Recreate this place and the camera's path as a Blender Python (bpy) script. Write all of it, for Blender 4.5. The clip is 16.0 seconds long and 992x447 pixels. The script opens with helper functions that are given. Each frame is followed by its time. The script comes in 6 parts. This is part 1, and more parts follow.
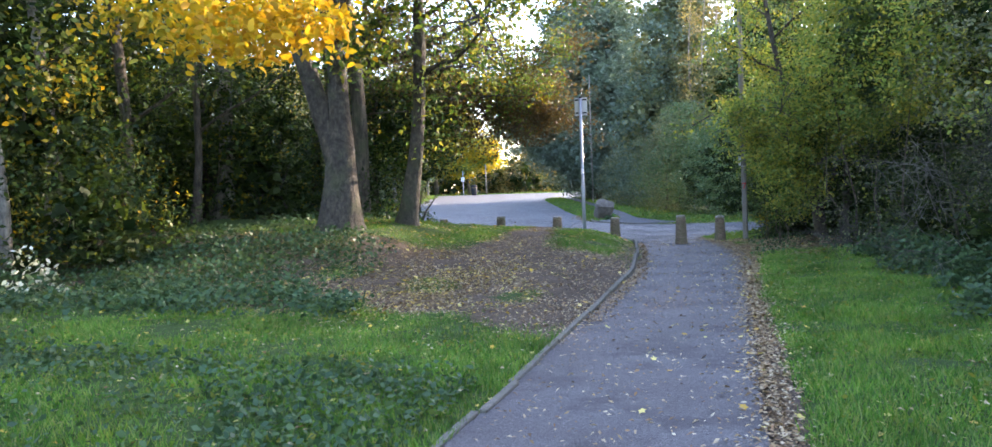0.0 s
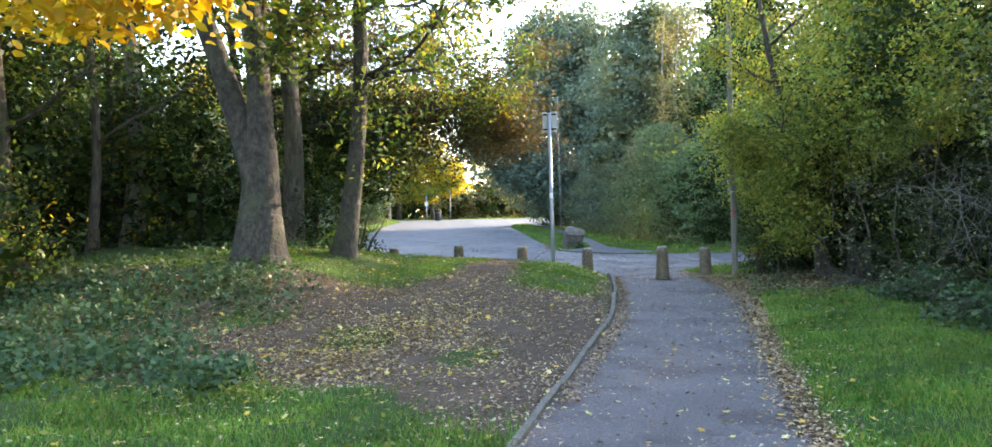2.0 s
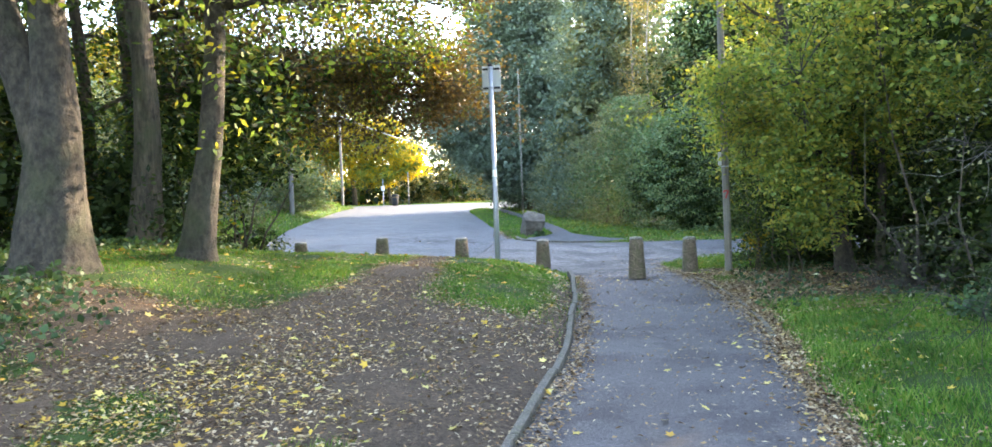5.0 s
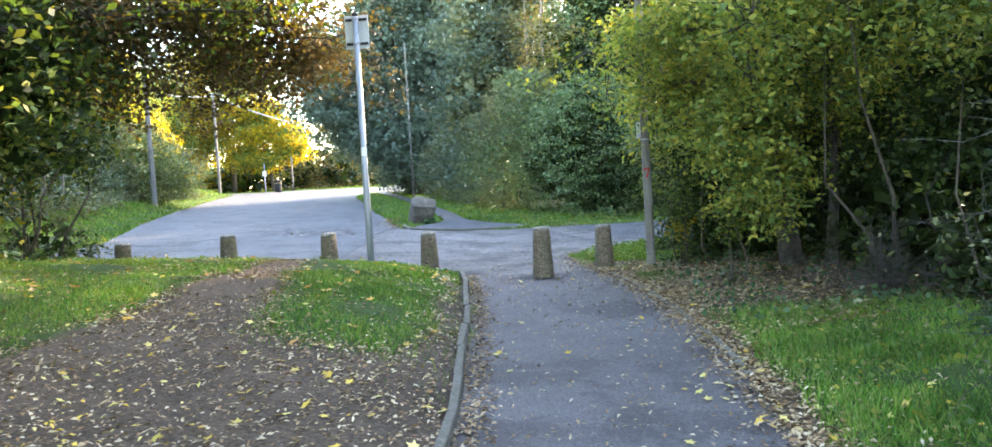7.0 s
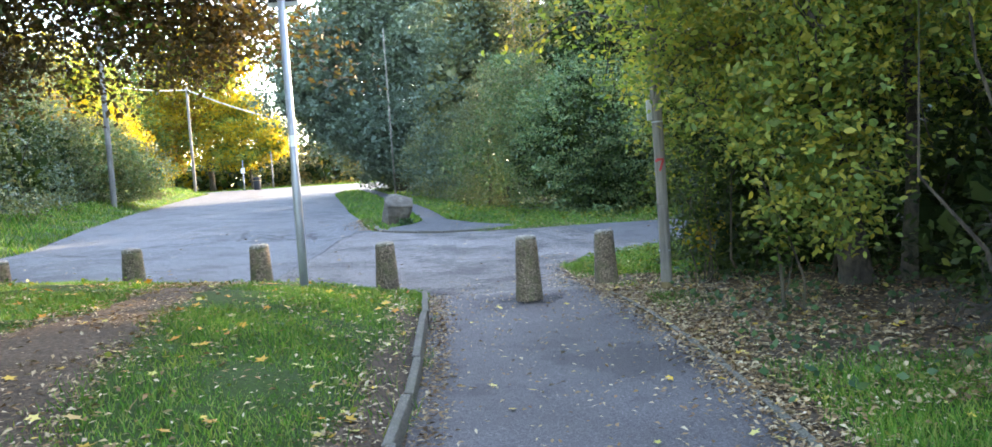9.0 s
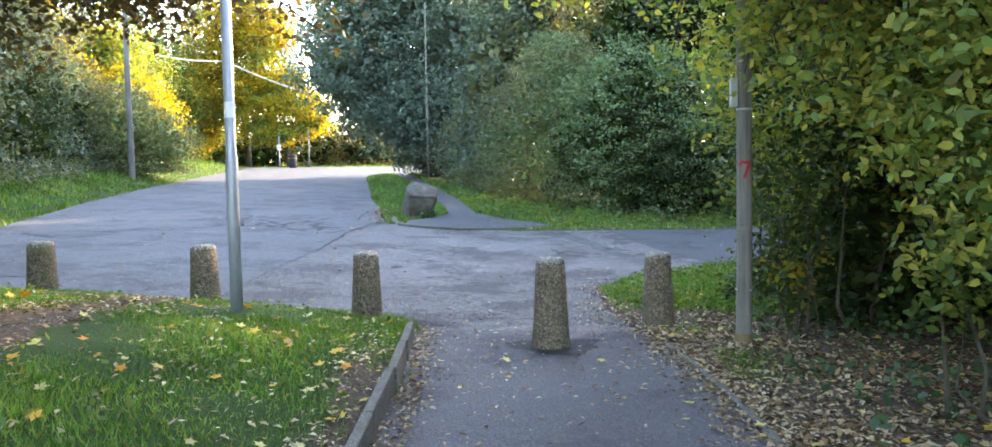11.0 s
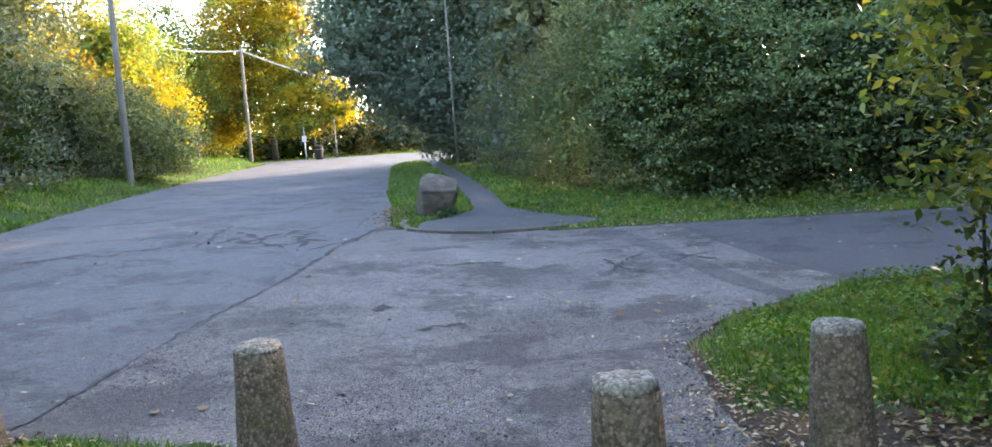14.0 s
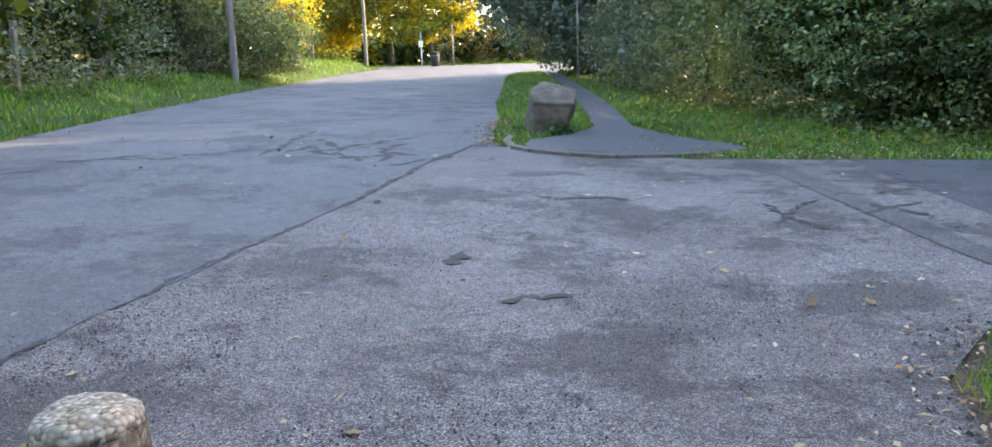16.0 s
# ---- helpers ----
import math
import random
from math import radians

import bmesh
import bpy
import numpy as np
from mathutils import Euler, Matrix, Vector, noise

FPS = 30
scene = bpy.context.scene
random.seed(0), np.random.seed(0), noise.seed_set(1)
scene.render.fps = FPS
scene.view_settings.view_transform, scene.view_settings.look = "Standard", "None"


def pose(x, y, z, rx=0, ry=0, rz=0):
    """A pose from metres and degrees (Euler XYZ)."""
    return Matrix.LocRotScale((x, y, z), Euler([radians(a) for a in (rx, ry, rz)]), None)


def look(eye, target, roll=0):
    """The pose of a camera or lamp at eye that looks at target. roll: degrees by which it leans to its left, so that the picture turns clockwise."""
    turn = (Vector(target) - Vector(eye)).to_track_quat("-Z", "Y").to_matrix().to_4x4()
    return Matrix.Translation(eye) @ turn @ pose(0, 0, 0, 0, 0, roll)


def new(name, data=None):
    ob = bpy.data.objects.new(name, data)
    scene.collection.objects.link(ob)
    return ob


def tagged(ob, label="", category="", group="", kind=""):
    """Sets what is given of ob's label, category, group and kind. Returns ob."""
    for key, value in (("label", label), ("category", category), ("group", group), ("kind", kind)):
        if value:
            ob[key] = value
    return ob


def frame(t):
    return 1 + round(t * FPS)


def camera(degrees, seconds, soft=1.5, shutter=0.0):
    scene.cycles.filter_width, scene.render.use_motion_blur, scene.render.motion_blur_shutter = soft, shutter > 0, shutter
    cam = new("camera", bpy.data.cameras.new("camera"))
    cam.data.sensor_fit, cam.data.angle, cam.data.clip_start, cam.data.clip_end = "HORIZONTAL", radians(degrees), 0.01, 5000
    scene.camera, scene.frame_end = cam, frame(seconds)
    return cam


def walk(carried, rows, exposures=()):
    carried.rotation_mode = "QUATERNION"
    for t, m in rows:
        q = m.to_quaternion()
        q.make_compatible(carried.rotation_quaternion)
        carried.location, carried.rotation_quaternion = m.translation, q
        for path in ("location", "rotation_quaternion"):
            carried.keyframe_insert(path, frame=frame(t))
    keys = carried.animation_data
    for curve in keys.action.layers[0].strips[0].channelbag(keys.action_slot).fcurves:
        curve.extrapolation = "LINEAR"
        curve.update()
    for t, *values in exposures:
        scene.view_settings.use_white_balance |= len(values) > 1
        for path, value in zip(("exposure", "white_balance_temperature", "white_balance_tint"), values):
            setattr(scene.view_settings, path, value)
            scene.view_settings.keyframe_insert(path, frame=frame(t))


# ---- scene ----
cam = camera(61.9, 16.0)
METRES, EYE, TILT, LEAN, TURN = 21.4, 1.5, 0.0, 0.0, 15.5
ROWS = [
    (0.0, 0.0, 0.0, 0.0, -0.06, -1.63, 2.15),
    (0.5, 0.0013, 0.0305, 0.0007, -0.98, 0.03, 2.81),
    (1.0, 0.0036, 0.0632, 0.0006, -1.27, 0.18, 0.12),
    (1.5, 0.007, 0.0952, 0.0016, -1.95, 0.21, 3.05),
    (2.0, 0.0115, 0.1256, 0.0023, -2.34, 0.03, 1.61),
    (2.5, 0.0158, 0.1584, 0.0033, -2.4, -0.09, 2.54),
    (3.0, 0.0223, 0.1905, 0.0033, -2.5, -0.12, 1.42),
    (5.5, 0.0601, 0.3482, 0.0027, -6.16, -2.13, 3.15),
    (6.0, 0.0668, 0.3815, 0.0025, -11.2, -3.42, 4.76),
    (6.5, 0.0741, 0.4129, 0.0035, -11.32, -3.13, 3.95),
    (7.0, 0.0788, 0.445, 0.0042, -11.71, -2.7, 3.39),
    (7.5, 0.0877, 0.474, 0.004, -11.96, -2.85, 3.23),
    (8.0, 0.0963, 0.5033, 0.0039, -12.47, -2.75, 3.94),
    (10.5, 0.1429, 0.6537, 0.0075, -11.14, -3.81, 3.0),
    (11.0, 0.1512, 0.6814, 0.008, -9.14, -3.78, 0.98),
    (11.5, 0.1575, 0.7114, 0.0086, -9.07, -4.37, 3.23),
    (12.0, 0.1652, 0.7407, 0.009, -7.6, -4.53, 3.39),
    (12.5, 0.1706, 0.7705, 0.0091, -7.18, -5.95, 2.99),
    (13.0, 0.1787, 0.8006, 0.0108, -6.75, -6.55, 3.41),
    (13.5, 0.1844, 0.8296, 0.0114, -6.68, -5.81, 1.36),
    (14.0, 0.1886, 0.8607, 0.0121, -6.34, -5.09, 4.27),
    (14.5, 0.1925, 0.89, 0.012, -4.87, -3.62, 3.33),
    (15.0, 0.1951, 0.9211, 0.0099, -5.85, -5.6, 4.18),
    (15.5, 0.1963, 0.9471, 0.008, 2.3, -6.74, 4.43),
    (16.0, 0.1966, 0.9762, 0.0043, 1.97, -10.47, 1.74),
]
walk(cam, [(t, pose(0, 0, EYE, TILT, LEAN, TURN) @ pose(METRES * x, METRES * y, METRES * z, 90 + pitch, roll, yaw)) for t, x, y, z, yaw, pitch, roll in ROWS],
     exposures=[(0.0, 3.45, 6700, 22), (1.5, 3.55, 7000, 17), (3.0, 3.6, 7300, 13), (6.0, 4.1, 7400, 15), (8.0, 4.04, 7400, 14), (10.5, 3.95, 7400, 17), (12.0, 3.72, 7350, 17), (13.0, 3.76, 7350, 18), (14.5, 3.38, 7350, 19), (16.0, 3.62, 7600, 19)])

# ---- world and sun ----
SUN_AZ, SUN_EL = radians(38), radians(19.5)          # azimuth clockwise from +y
world = bpy.data.worlds.new("sky")
scene.world = world
world.use_nodes = True
wn = world.node_tree.nodes
sky = wn.new("ShaderNodeTexSky")
sky.sky_type, sky.sun_disc, sky.sun_elevation, sky.sun_rotation = "NISHITA", False, SUN_EL, SUN_AZ
sky.dust_density, sky.air_density, sky.ozone_density = 1.0, 1.0, 1.5
world.node_tree.links.new(sky.outputs[0], wn["Background"].inputs[0])
wn["Background"].inputs[1].default_value = 0.15
sun = new("sun", bpy.data.lights.new("sun", "SUN"))
sun.data.energy, sun.data.angle, sun.data.color = 1.8, radians(0.6), (1.0, 0.86, 0.66)
sun.matrix_world = look((60 * math.sin(SUN_AZ), 60 * math.cos(SUN_AZ), 60 * math.tan(SUN_EL)), (0, 0, 0))

# ---- materials ----
def mat(name):
    m = bpy.data.materials.new(name)
    m.use_nodes = True
    nt = m.node_tree
    return m, nt, nt.nodes["Principled BSDF"]


def node(nt, kind, ins=(), **props):
    n = nt.nodes.new(kind)
    for k, v in props.items():
        setattr_safe(n, k, v)
    for k, v in dict(ins).items():
        if hasattr(v, "links"):
            nt.links.new(v, n.inputs[k])
        else:
            n.inputs[k].default_value = v
    return n


def setattr_safe(n, k, v):
    if k == "op":
        n.operation = v
    elif k == "blend":
        n.blend_type = v
    elif k == "dtype":
        n.data_type = v
    elif k == "feature":
        n.feature = v
    elif k == "attribute":
        n.attribute_name = v


def ramp(nt, fac, stops):
    r = nt.nodes.new("ShaderNodeValToRGB")
    nt.links.new(fac, r.inputs[0])
    e = r.color_ramp.elements
    while len(e) < len(stops):
        e.new(0.5)
    for el, (p, c) in zip(e, stops):
        el.position = p
        el.color = (*c, 1) if len(c) == 3 else (c[0], c[0], c[0], 1)
    return r.outputs[0]


def coords(nt, scale=(1, 1, 1)):
    g = nt.nodes.new("ShaderNodeNewGeometry")
    if scale == (1, 1, 1):
        return g.outputs["Position"]
    return node(nt, "ShaderNodeVectorMath", {0: g.outputs["Position"], 1: scale}, op="MULTIPLY").outputs[0]


def noise_fac(nt, scale, detail=4.0, rough=0.6, vec=None):
    return node(nt, "ShaderNodeTexNoise", {"Vector": vec or coords(nt), "Scale": scale, "Detail": detail, "Roughness": rough}).outputs[0]


def mix(nt, fac, a, b, blend="MIX"):
    m = nt.nodes.new("ShaderNodeMix")
    m.data_type, m.blend_type = "RGBA", blend
    for sock, v in ((m.inputs[0], fac), (m.inputs[6], a), (m.inputs[7], b)):
        if hasattr(v, "links"):
            nt.links.new(v, sock)
        else:
            sock.default_value = v if isinstance(v, float) else (*v, 1)
    return m.outputs[2]


def bump(nt, bsdf, height, strength, distance=0.02):
    b = node(nt, "ShaderNodeBump", {"Height": height, "Strength": strength, "Distance": distance})
    nt.links.new(b.outputs[0], bsdf.inputs["Normal"])


def asphalt(name, dark, light, patch_scale=0.7, speck=0.5, stains=0.6, crazed=0.0):
    m, nt, b = mat(name)
    big = noise_fac(nt, patch_scale, 5, 0.65)
    fine = noise_fac(nt, 90, 3, 0.8)
    col = ramp(nt, big, ((0.3, dark), (0.66, light)))
    stone = node(nt, "ShaderNodeTexVoronoi", {"Vector": coords(nt), "Scale": 150.0})
    spk = ramp(nt, stone.outputs["Color"], ((0.4, (0.45,)), (0.9, (2.2,))))
    col = mix(nt, speck, col, spk, "MULTIPLY")
    grit = ramp(nt, noise_fac(nt, 55, 5, 0.85), ((0.38, (0.5,)), (0.62, (1.45,))))
    col = mix(nt, 0.7, col, grit, "MULTIPLY")
    stain = ramp(nt, noise_fac(nt, 0.85, 8, 0.72), ((0.50, (1.0,)), (0.57, (0.42,))))
    col = mix(nt, stains, col, stain, "MULTIPLY")
    if crazed:
        warp = node(nt, "ShaderNodeTexNoise", {"Vector": coords(nt), "Scale": 3.0, "Detail": 4.0})
        bent = node(nt, "ShaderNodeVectorMath", {0: coords(nt), 1: node(nt, "ShaderNodeVectorMath", {0: warp.outputs["Color"], 1: (0.45, 0.45, 0.0)}, op="MULTIPLY").outputs[0]}, op="ADD")
        cell = node(nt, "ShaderNodeTexVoronoi", {"Vector": bent.outputs[0], "Scale": 3.4}, feature="DISTANCE_TO_EDGE")
        line = ramp(nt, cell.outputs["Distance"], ((0.012, (0.30,)), (0.05, (1.0,))))
        where = ramp(nt, noise_fac(nt, 0.55, 5, 0.65), ((0.50, (0.0,)), (0.60, (crazed,))))
        col = mix(nt, where, col, mix(nt, 1.0, col, line, "MULTIPLY"))
        fines = ramp(nt, noise_fac(nt, 9, 6, 0.8), ((0.36, (0.72,)), (0.64, (1.25,))))
        col = mix(nt, 0.8, col, fines, "MULTIPLY")
    nt.links.new(col, b.inputs["Base Color"])
    nt.links.new(ramp(nt, big, ((0.3, (0.62,)), (0.7, (0.82,)))), b.inputs["Roughness"])
    b.inputs["Specular IOR Level"].default_value = 0.35
    h = mix(nt, 0.5, fine, stone.outputs["Distance"])
    bump(nt, b, h, 0.9, 0.016)
    return m


ASPHALT_PATH = asphalt("path_asphalt", (0.074, 0.066, 0.068), (0.134, 0.123, 0.126), 0.9)
ASPHALT_ROAD = asphalt("road_asphalt", (0.088, 0.089, 0.093), (0.135, 0.136, 0.140), 0.5, crazed=0.5)
ASPHALT_JUNCTION = asphalt("junction_asphalt", (0.100, 0.088, 0.082), (0.205, 0.190, 0.180), 0.45, 0.85, 0.8, 0.45)
ASPHALT_COLLAR = asphalt("collar_asphalt", (0.020, 0.020, 0.021), (0.032, 0.031, 0.031), 2.0)
ASPHALT_DARK = asphalt("patch_asphalt", (0.062, 0.062, 0.065), (0.095, 0.095, 0.099), 1.5)
ASPHALT_TRENCH = asphalt("trench_asphalt", (0.070, 0.066, 0.064), (0.125, 0.118, 0.114), 1.5, 0.7)

def ground_material():
    m, nt, b = mat("soil_and_turf")
    turf = node(nt, "ShaderNodeAttribute", attribute="turf").outputs["Fac"]
    big, fine = noise_fac(nt, 1.1, 6, 0.7), noise_fac(nt, 28, 5, 0.75)
    soil = ramp(nt, fine, ((0.3, (0.042, 0.030, 0.022)), (0.55, (0.105, 0.076, 0.054)), (0.75, (0.20, 0.152, 0.105))))
    soil = mix(nt, 0.6, soil, ramp(nt, big, ((0.35, (0.6,)), (0.65, (1.25,)))), "MULTIPLY")
    green = ramp(nt, noise_fac(nt, 45, 4, 0.8), ((0.3, (0.018, 0.030, 0.008)), (0.7, (0.050, 0.095, 0.020))))
    edge = node(nt, "ShaderNodeMath", {0: turf, 1: noise_fac(nt, 6, 5, 0.7)}, op="ADD").outputs[0]
    nt.links.new(mix(nt, ramp(nt, edge, ((0.85, (0.0,)), (1.05, (1.0,)))), soil, green), b.inputs["Base Color"])
    b.inputs["Roughness"].default_value = 0.95
    b.inputs["Specular IOR Level"].default_value = 0.2
    bump(nt, b, fine, 0.9, 0.03)
    return m


GROUND = ground_material()

def leaf_material(name, tints, glow=0.45, rough=0.5, patch=0.0):
    """Thin leaf: varied per leaf and per clump, lets light through."""
    m, nt, b = mat(name)
    out = nt.nodes["Material Output"]
    rnd = nt.nodes.new("ShaderNodeNewGeometry").outputs["Random Per Island"]
    n = len(tints)
    col = ramp(nt, rnd, [((i + 0.5) / n, c) for i, c in enumerate(tints)])
    col = mix(nt, 0.7, col, ramp(nt, noise_fac(nt, 0.9, 3, 0.6), ((0.35, (0.62,)), (0.65, (1.3,)))), "MULTIPLY")
    if patch:
        col = mix(nt, 0.85, col, ramp(nt, noise_fac(nt, patch, 5, 0.7), ((0.34, (0.66, 0.7, 0.75)), (0.5, (1.1, 1.08, 1.0)), (0.66, (1.6, 1.35, 0.95)))), "MULTIPLY")
    nt.links.new(col, b.inputs["Base Color"])
    b.inputs["Roughness"].default_value = rough
    b.inputs["Specular IOR Level"].default_value = 0.22
    tr = nt.nodes.new("ShaderNodeBsdfTranslucent")
    nt.links.new(mix(nt, 1.0, col, (1.2, 1.15, 0.5), "MULTIPLY"), tr.inputs[0])
    mx = node(nt, "ShaderNodeMixShader", {0: glow, 1: b.outputs[0], 2: tr.outputs[0]})
    nt.links.new(mx.outputs[0], out.inputs[0])
    return m


# near-black tints: real dark leaves, and shade painted inside bushes and woods
LEAF_DARK_SHADE = leaf_material("leaf_dark_green_shade", ((0.016, 0.034, 0.012), (0.026, 0.049, 0.016), (0.040, 0.066, 0.020), (0.058, 0.086, 0.026)))
LEAF_GREEN = leaf_material("leaf_green", ((0.06, 0.115, 0.03), (0.085, 0.145, 0.036), (0.13, 0.18, 0.045), (0.20, 0.20, 0.04)))
LEAF_MAPLE = leaf_material("leaf_maple", ((0.13, 0.20, 0.055), (0.19, 0.27, 0.07), (0.27, 0.32, 0.08), (0.38, 0.34, 0.07)))
LEAF_YELLOW = leaf_material("leaf_yellow", ((0.52, 0.33, 0.02), (0.62, 0.41, 0.03), (0.52, 0.27, 0.02), (0.36, 0.31, 0.03)), 0.5)
LEAF_GOLD = leaf_material("leaf_yellow_green", ((0.33, 0.24, 0.02), (0.18, 0.19, 0.025), (0.42, 0.27, 0.02), (0.10, 0.13, 0.025)), 0.45)
LEAF_COPPER = leaf_material("leaf_copper", ((0.10, 0.070, 0.038), (0.125, 0.082, 0.040), (0.09, 0.090, 0.040), (0.19, 0.12, 0.040)), 0.34)
LEAF_BLUE = leaf_material("leaf_blue_green", ((0.105, 0.150, 0.116), (0.135, 0.186, 0.146), (0.165, 0.215, 0.170), (0.085, 0.122, 0.092)), 0.3)
LEAF_LAUREL = leaf_material("leaf_laurel", ((0.075, 0.135, 0.062), (0.105, 0.175, 0.078), (0.150, 0.220, 0.098), (0.210, 0.235, 0.095)), 0.25, 0.38)
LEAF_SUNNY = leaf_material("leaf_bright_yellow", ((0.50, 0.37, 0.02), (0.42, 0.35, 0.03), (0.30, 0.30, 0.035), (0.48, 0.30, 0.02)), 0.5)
LEAF_AMBER = leaf_material("leaf_amber", ((0.27, 0.16, 0.02), (0.22, 0.18, 0.028), (0.15, 0.16, 0.03), (0.26, 0.115, 0.02)), 0.42)
LEAF_GREY = leaf_material("leaf_grey_olive", ((0.11, 0.135, 0.07), (0.16, 0.175, 0.095), (0.22, 0.215, 0.115), (0.085, 0.105, 0.06)), 0.35)
LEAF_TAN = leaf_material("leaf_tan", ((0.30, 0.22, 0.09), (0.38, 0.29, 0.12), (0.22, 0.20, 0.08), (0.16, 0.16, 0.06)), 0.4)
LITTER = leaf_material("fallen_leaf", ((0.17, 0.105, 0.055), (0.32, 0.225, 0.115), (0.42, 0.325, 0.20), (0.50, 0.42, 0.29), (0.25, 0.14, 0.065)), 0.1, 0.7)
LITTER_YELLOW = leaf_material("fallen_yellow_leaf", ((0.55, 0.38, 0.06), (0.48, 0.28, 0.04), (0.45, 0.42, 0.12), (0.60, 0.48, 0.16)), 0.1, 0.6)
LITTER_BROWN = leaf_material("fallen_brown_leaf", ((0.10, 0.06, 0.03), (0.20, 0.12, 0.06), (0.32, 0.21, 0.11), (0.42, 0.32, 0.20)), 0.1, 0.7)
LITTER_ORANGE = leaf_material("fallen_orange_leaf", ((0.50, 0.20, 0.03), (0.55, 0.34, 0.05), (0.42, 0.14, 0.03), (0.50, 0.42, 0.18)), 0.15, 0.6)
GRASS = leaf_material("grass_blade", ((0.042, 0.125, 0.016), (0.068, 0.18, 0.026), (0.115, 0.235, 0.04), (0.20, 0.24, 0.075)), 0.35, patch=1.6)
LEAF_PALE = leaf_material("leaf_pale_cream", ((0.55, 0.53, 0.42), (0.62, 0.6, 0.5), (0.40, 0.42, 0.28)), 0.3)
WEED = leaf_material("weed_leaf", ((0.028, 0.065, 0.03), (0.045, 0.09, 0.04), (0.07, 0.12, 0.05)), 0.3)

def bark_material(name, a, c, scale=9.0, along=0.22):
    m, nt, b = mat(name)
    v = coords(nt, (1, 1, along))
    ridge = noise_fac(nt, scale * 2.2, 6, 0.7, v)
    moss = noise_fac(nt, 1.6, 4, 0.6)
    col = ramp(nt, ridge, ((0.32, a), (0.68, c)))
    blotch = ramp(nt, noise_fac(nt, 5.5, 6, 0.75, coords(nt, (1, 1, 0.6))), ((0.38, (0.5,)), (0.62, (1.55,))))
    col = mix(nt, 0.8, col, blotch, "MULTIPLY")
    col = mix(nt, ramp(nt, moss, ((0.5, (0.0,)), (0.7, (0.55,)))), col, (0.06, 0.075, 0.03))
    nt.links.new(col, b.inputs["Base Color"])
    b.inputs["Roughness"].default_value = 0.9
    bump(nt, b, ridge, 1.0, 0.07)
    return m


BARK = bark_material("bark", (0.028, 0.022, 0.015), (0.105, 0.084, 0.058))
BARK_GREY = bark_material("bark_grey", (0.020, 0.016, 0.013), (0.086, 0.072, 0.053), 6.0, 0.7)
BARK_PALE = bark_material("bark_pale", (0.12, 0.105, 0.085), (0.32, 0.29, 0.24))
# lighter copy of the twig bark, for upper twigs out of the shade
TWIG_GREY = bark_material("grey_twig_bark", (0.10, 0.092, 0.08), (0.26, 0.24, 0.21), 20)
# darkened twig bark: the thicket hollow's shade is put into its colour
TWIG_SHADE = bark_material("twig_bark_shade", (0.028, 0.024, 0.020), (0.085, 0.073, 0.062), 20)

def stone_material(name, a, c, moss, scale):
    m, nt, b = mat(name)
    agg = node(nt, "ShaderNodeTexVoronoi", {"Vector": coords(nt), "Scale": scale})
    big = noise_fac(nt, 5, 5, 0.7)
    col = ramp(nt, agg.outputs["Color"], ((0.2, a), (0.8, c)))
    col = mix(nt, 0.6, col, ramp(nt, agg.outputs["Distance"], ((0.1, (1.2,)), (0.6, (0.45,)))), "MULTIPLY")
    col = mix(nt, 0.6, col, ramp(nt, big, ((0.3, (0.6,)), (0.7, (1.3,)))), "MULTIPLY")
    col = mix(nt, ramp(nt, noise_fac(nt, 7, 5, 0.7), ((0.46, (0.0,)), (0.66, (moss,)))), col, (0.075, 0.085, 0.03))
    nt.links.new(col, b.inputs["Base Color"])
    b.inputs["Roughness"].default_value = 0.92
    h = mix(nt, 0.4, agg.outputs["Distance"], big)
    bump(nt, b, h, 0.8, -0.012)
    return m


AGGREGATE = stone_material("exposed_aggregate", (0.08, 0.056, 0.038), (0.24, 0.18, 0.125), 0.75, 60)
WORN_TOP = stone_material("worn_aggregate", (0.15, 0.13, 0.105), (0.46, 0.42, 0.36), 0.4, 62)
KERB = stone_material("edging_concrete", (0.105, 0.093, 0.078), (0.220, 0.198, 0.164), 0.4, 110)

GRIT = stone_material("grit_stone", (0.025, 0.024, 0.023), (0.20, 0.185, 0.165), 0.0, 40)

def boulder_material():
    m, nt, b = mat("boulder_stone")
    n1, n2 = noise_fac(nt, 2.2, 7, 0.7), noise_fac(nt, 30, 5, 0.7)
    col = ramp(nt, n1, ((0.3, (0.050, 0.040, 0.030)), (0.55, (0.125, 0.104, 0.078)), (0.72, (0.24, 0.21, 0.165))))
    col = mix(nt, 0.6, col, ramp(nt, n2, ((0.3, (0.6,)), (0.7, (1.25,)))), "MULTIPLY")
    nt.links.new(col, b.inputs["Base Color"])
    b.inputs["Roughness"].default_value = 0.9
    bump(nt, b, mix(nt, 0.5, n1, n2), 0.8, 0.05)
    return m


BOULDER = boulder_material()

def metal_paint(name, base, metal, rough, streak=0.5):
    m, nt, b = mat(name)
    n = noise_fac(nt, 14, 6, 0.7, coords(nt, (1, 1, 0.25)))
    nt.links.new(mix(nt, streak, base, ramp(nt, n, ((0.3, (0.55,)), (0.7, (1.35,)))), "MULTIPLY"), b.inputs["Base Color"])
    b.inputs["Metallic"].default_value = metal
    nt.links.new(ramp(nt, n, ((0.3, (rough - 0.1,)), (0.7, (rough + 0.15,)))), b.inputs["Roughness"])
    return m


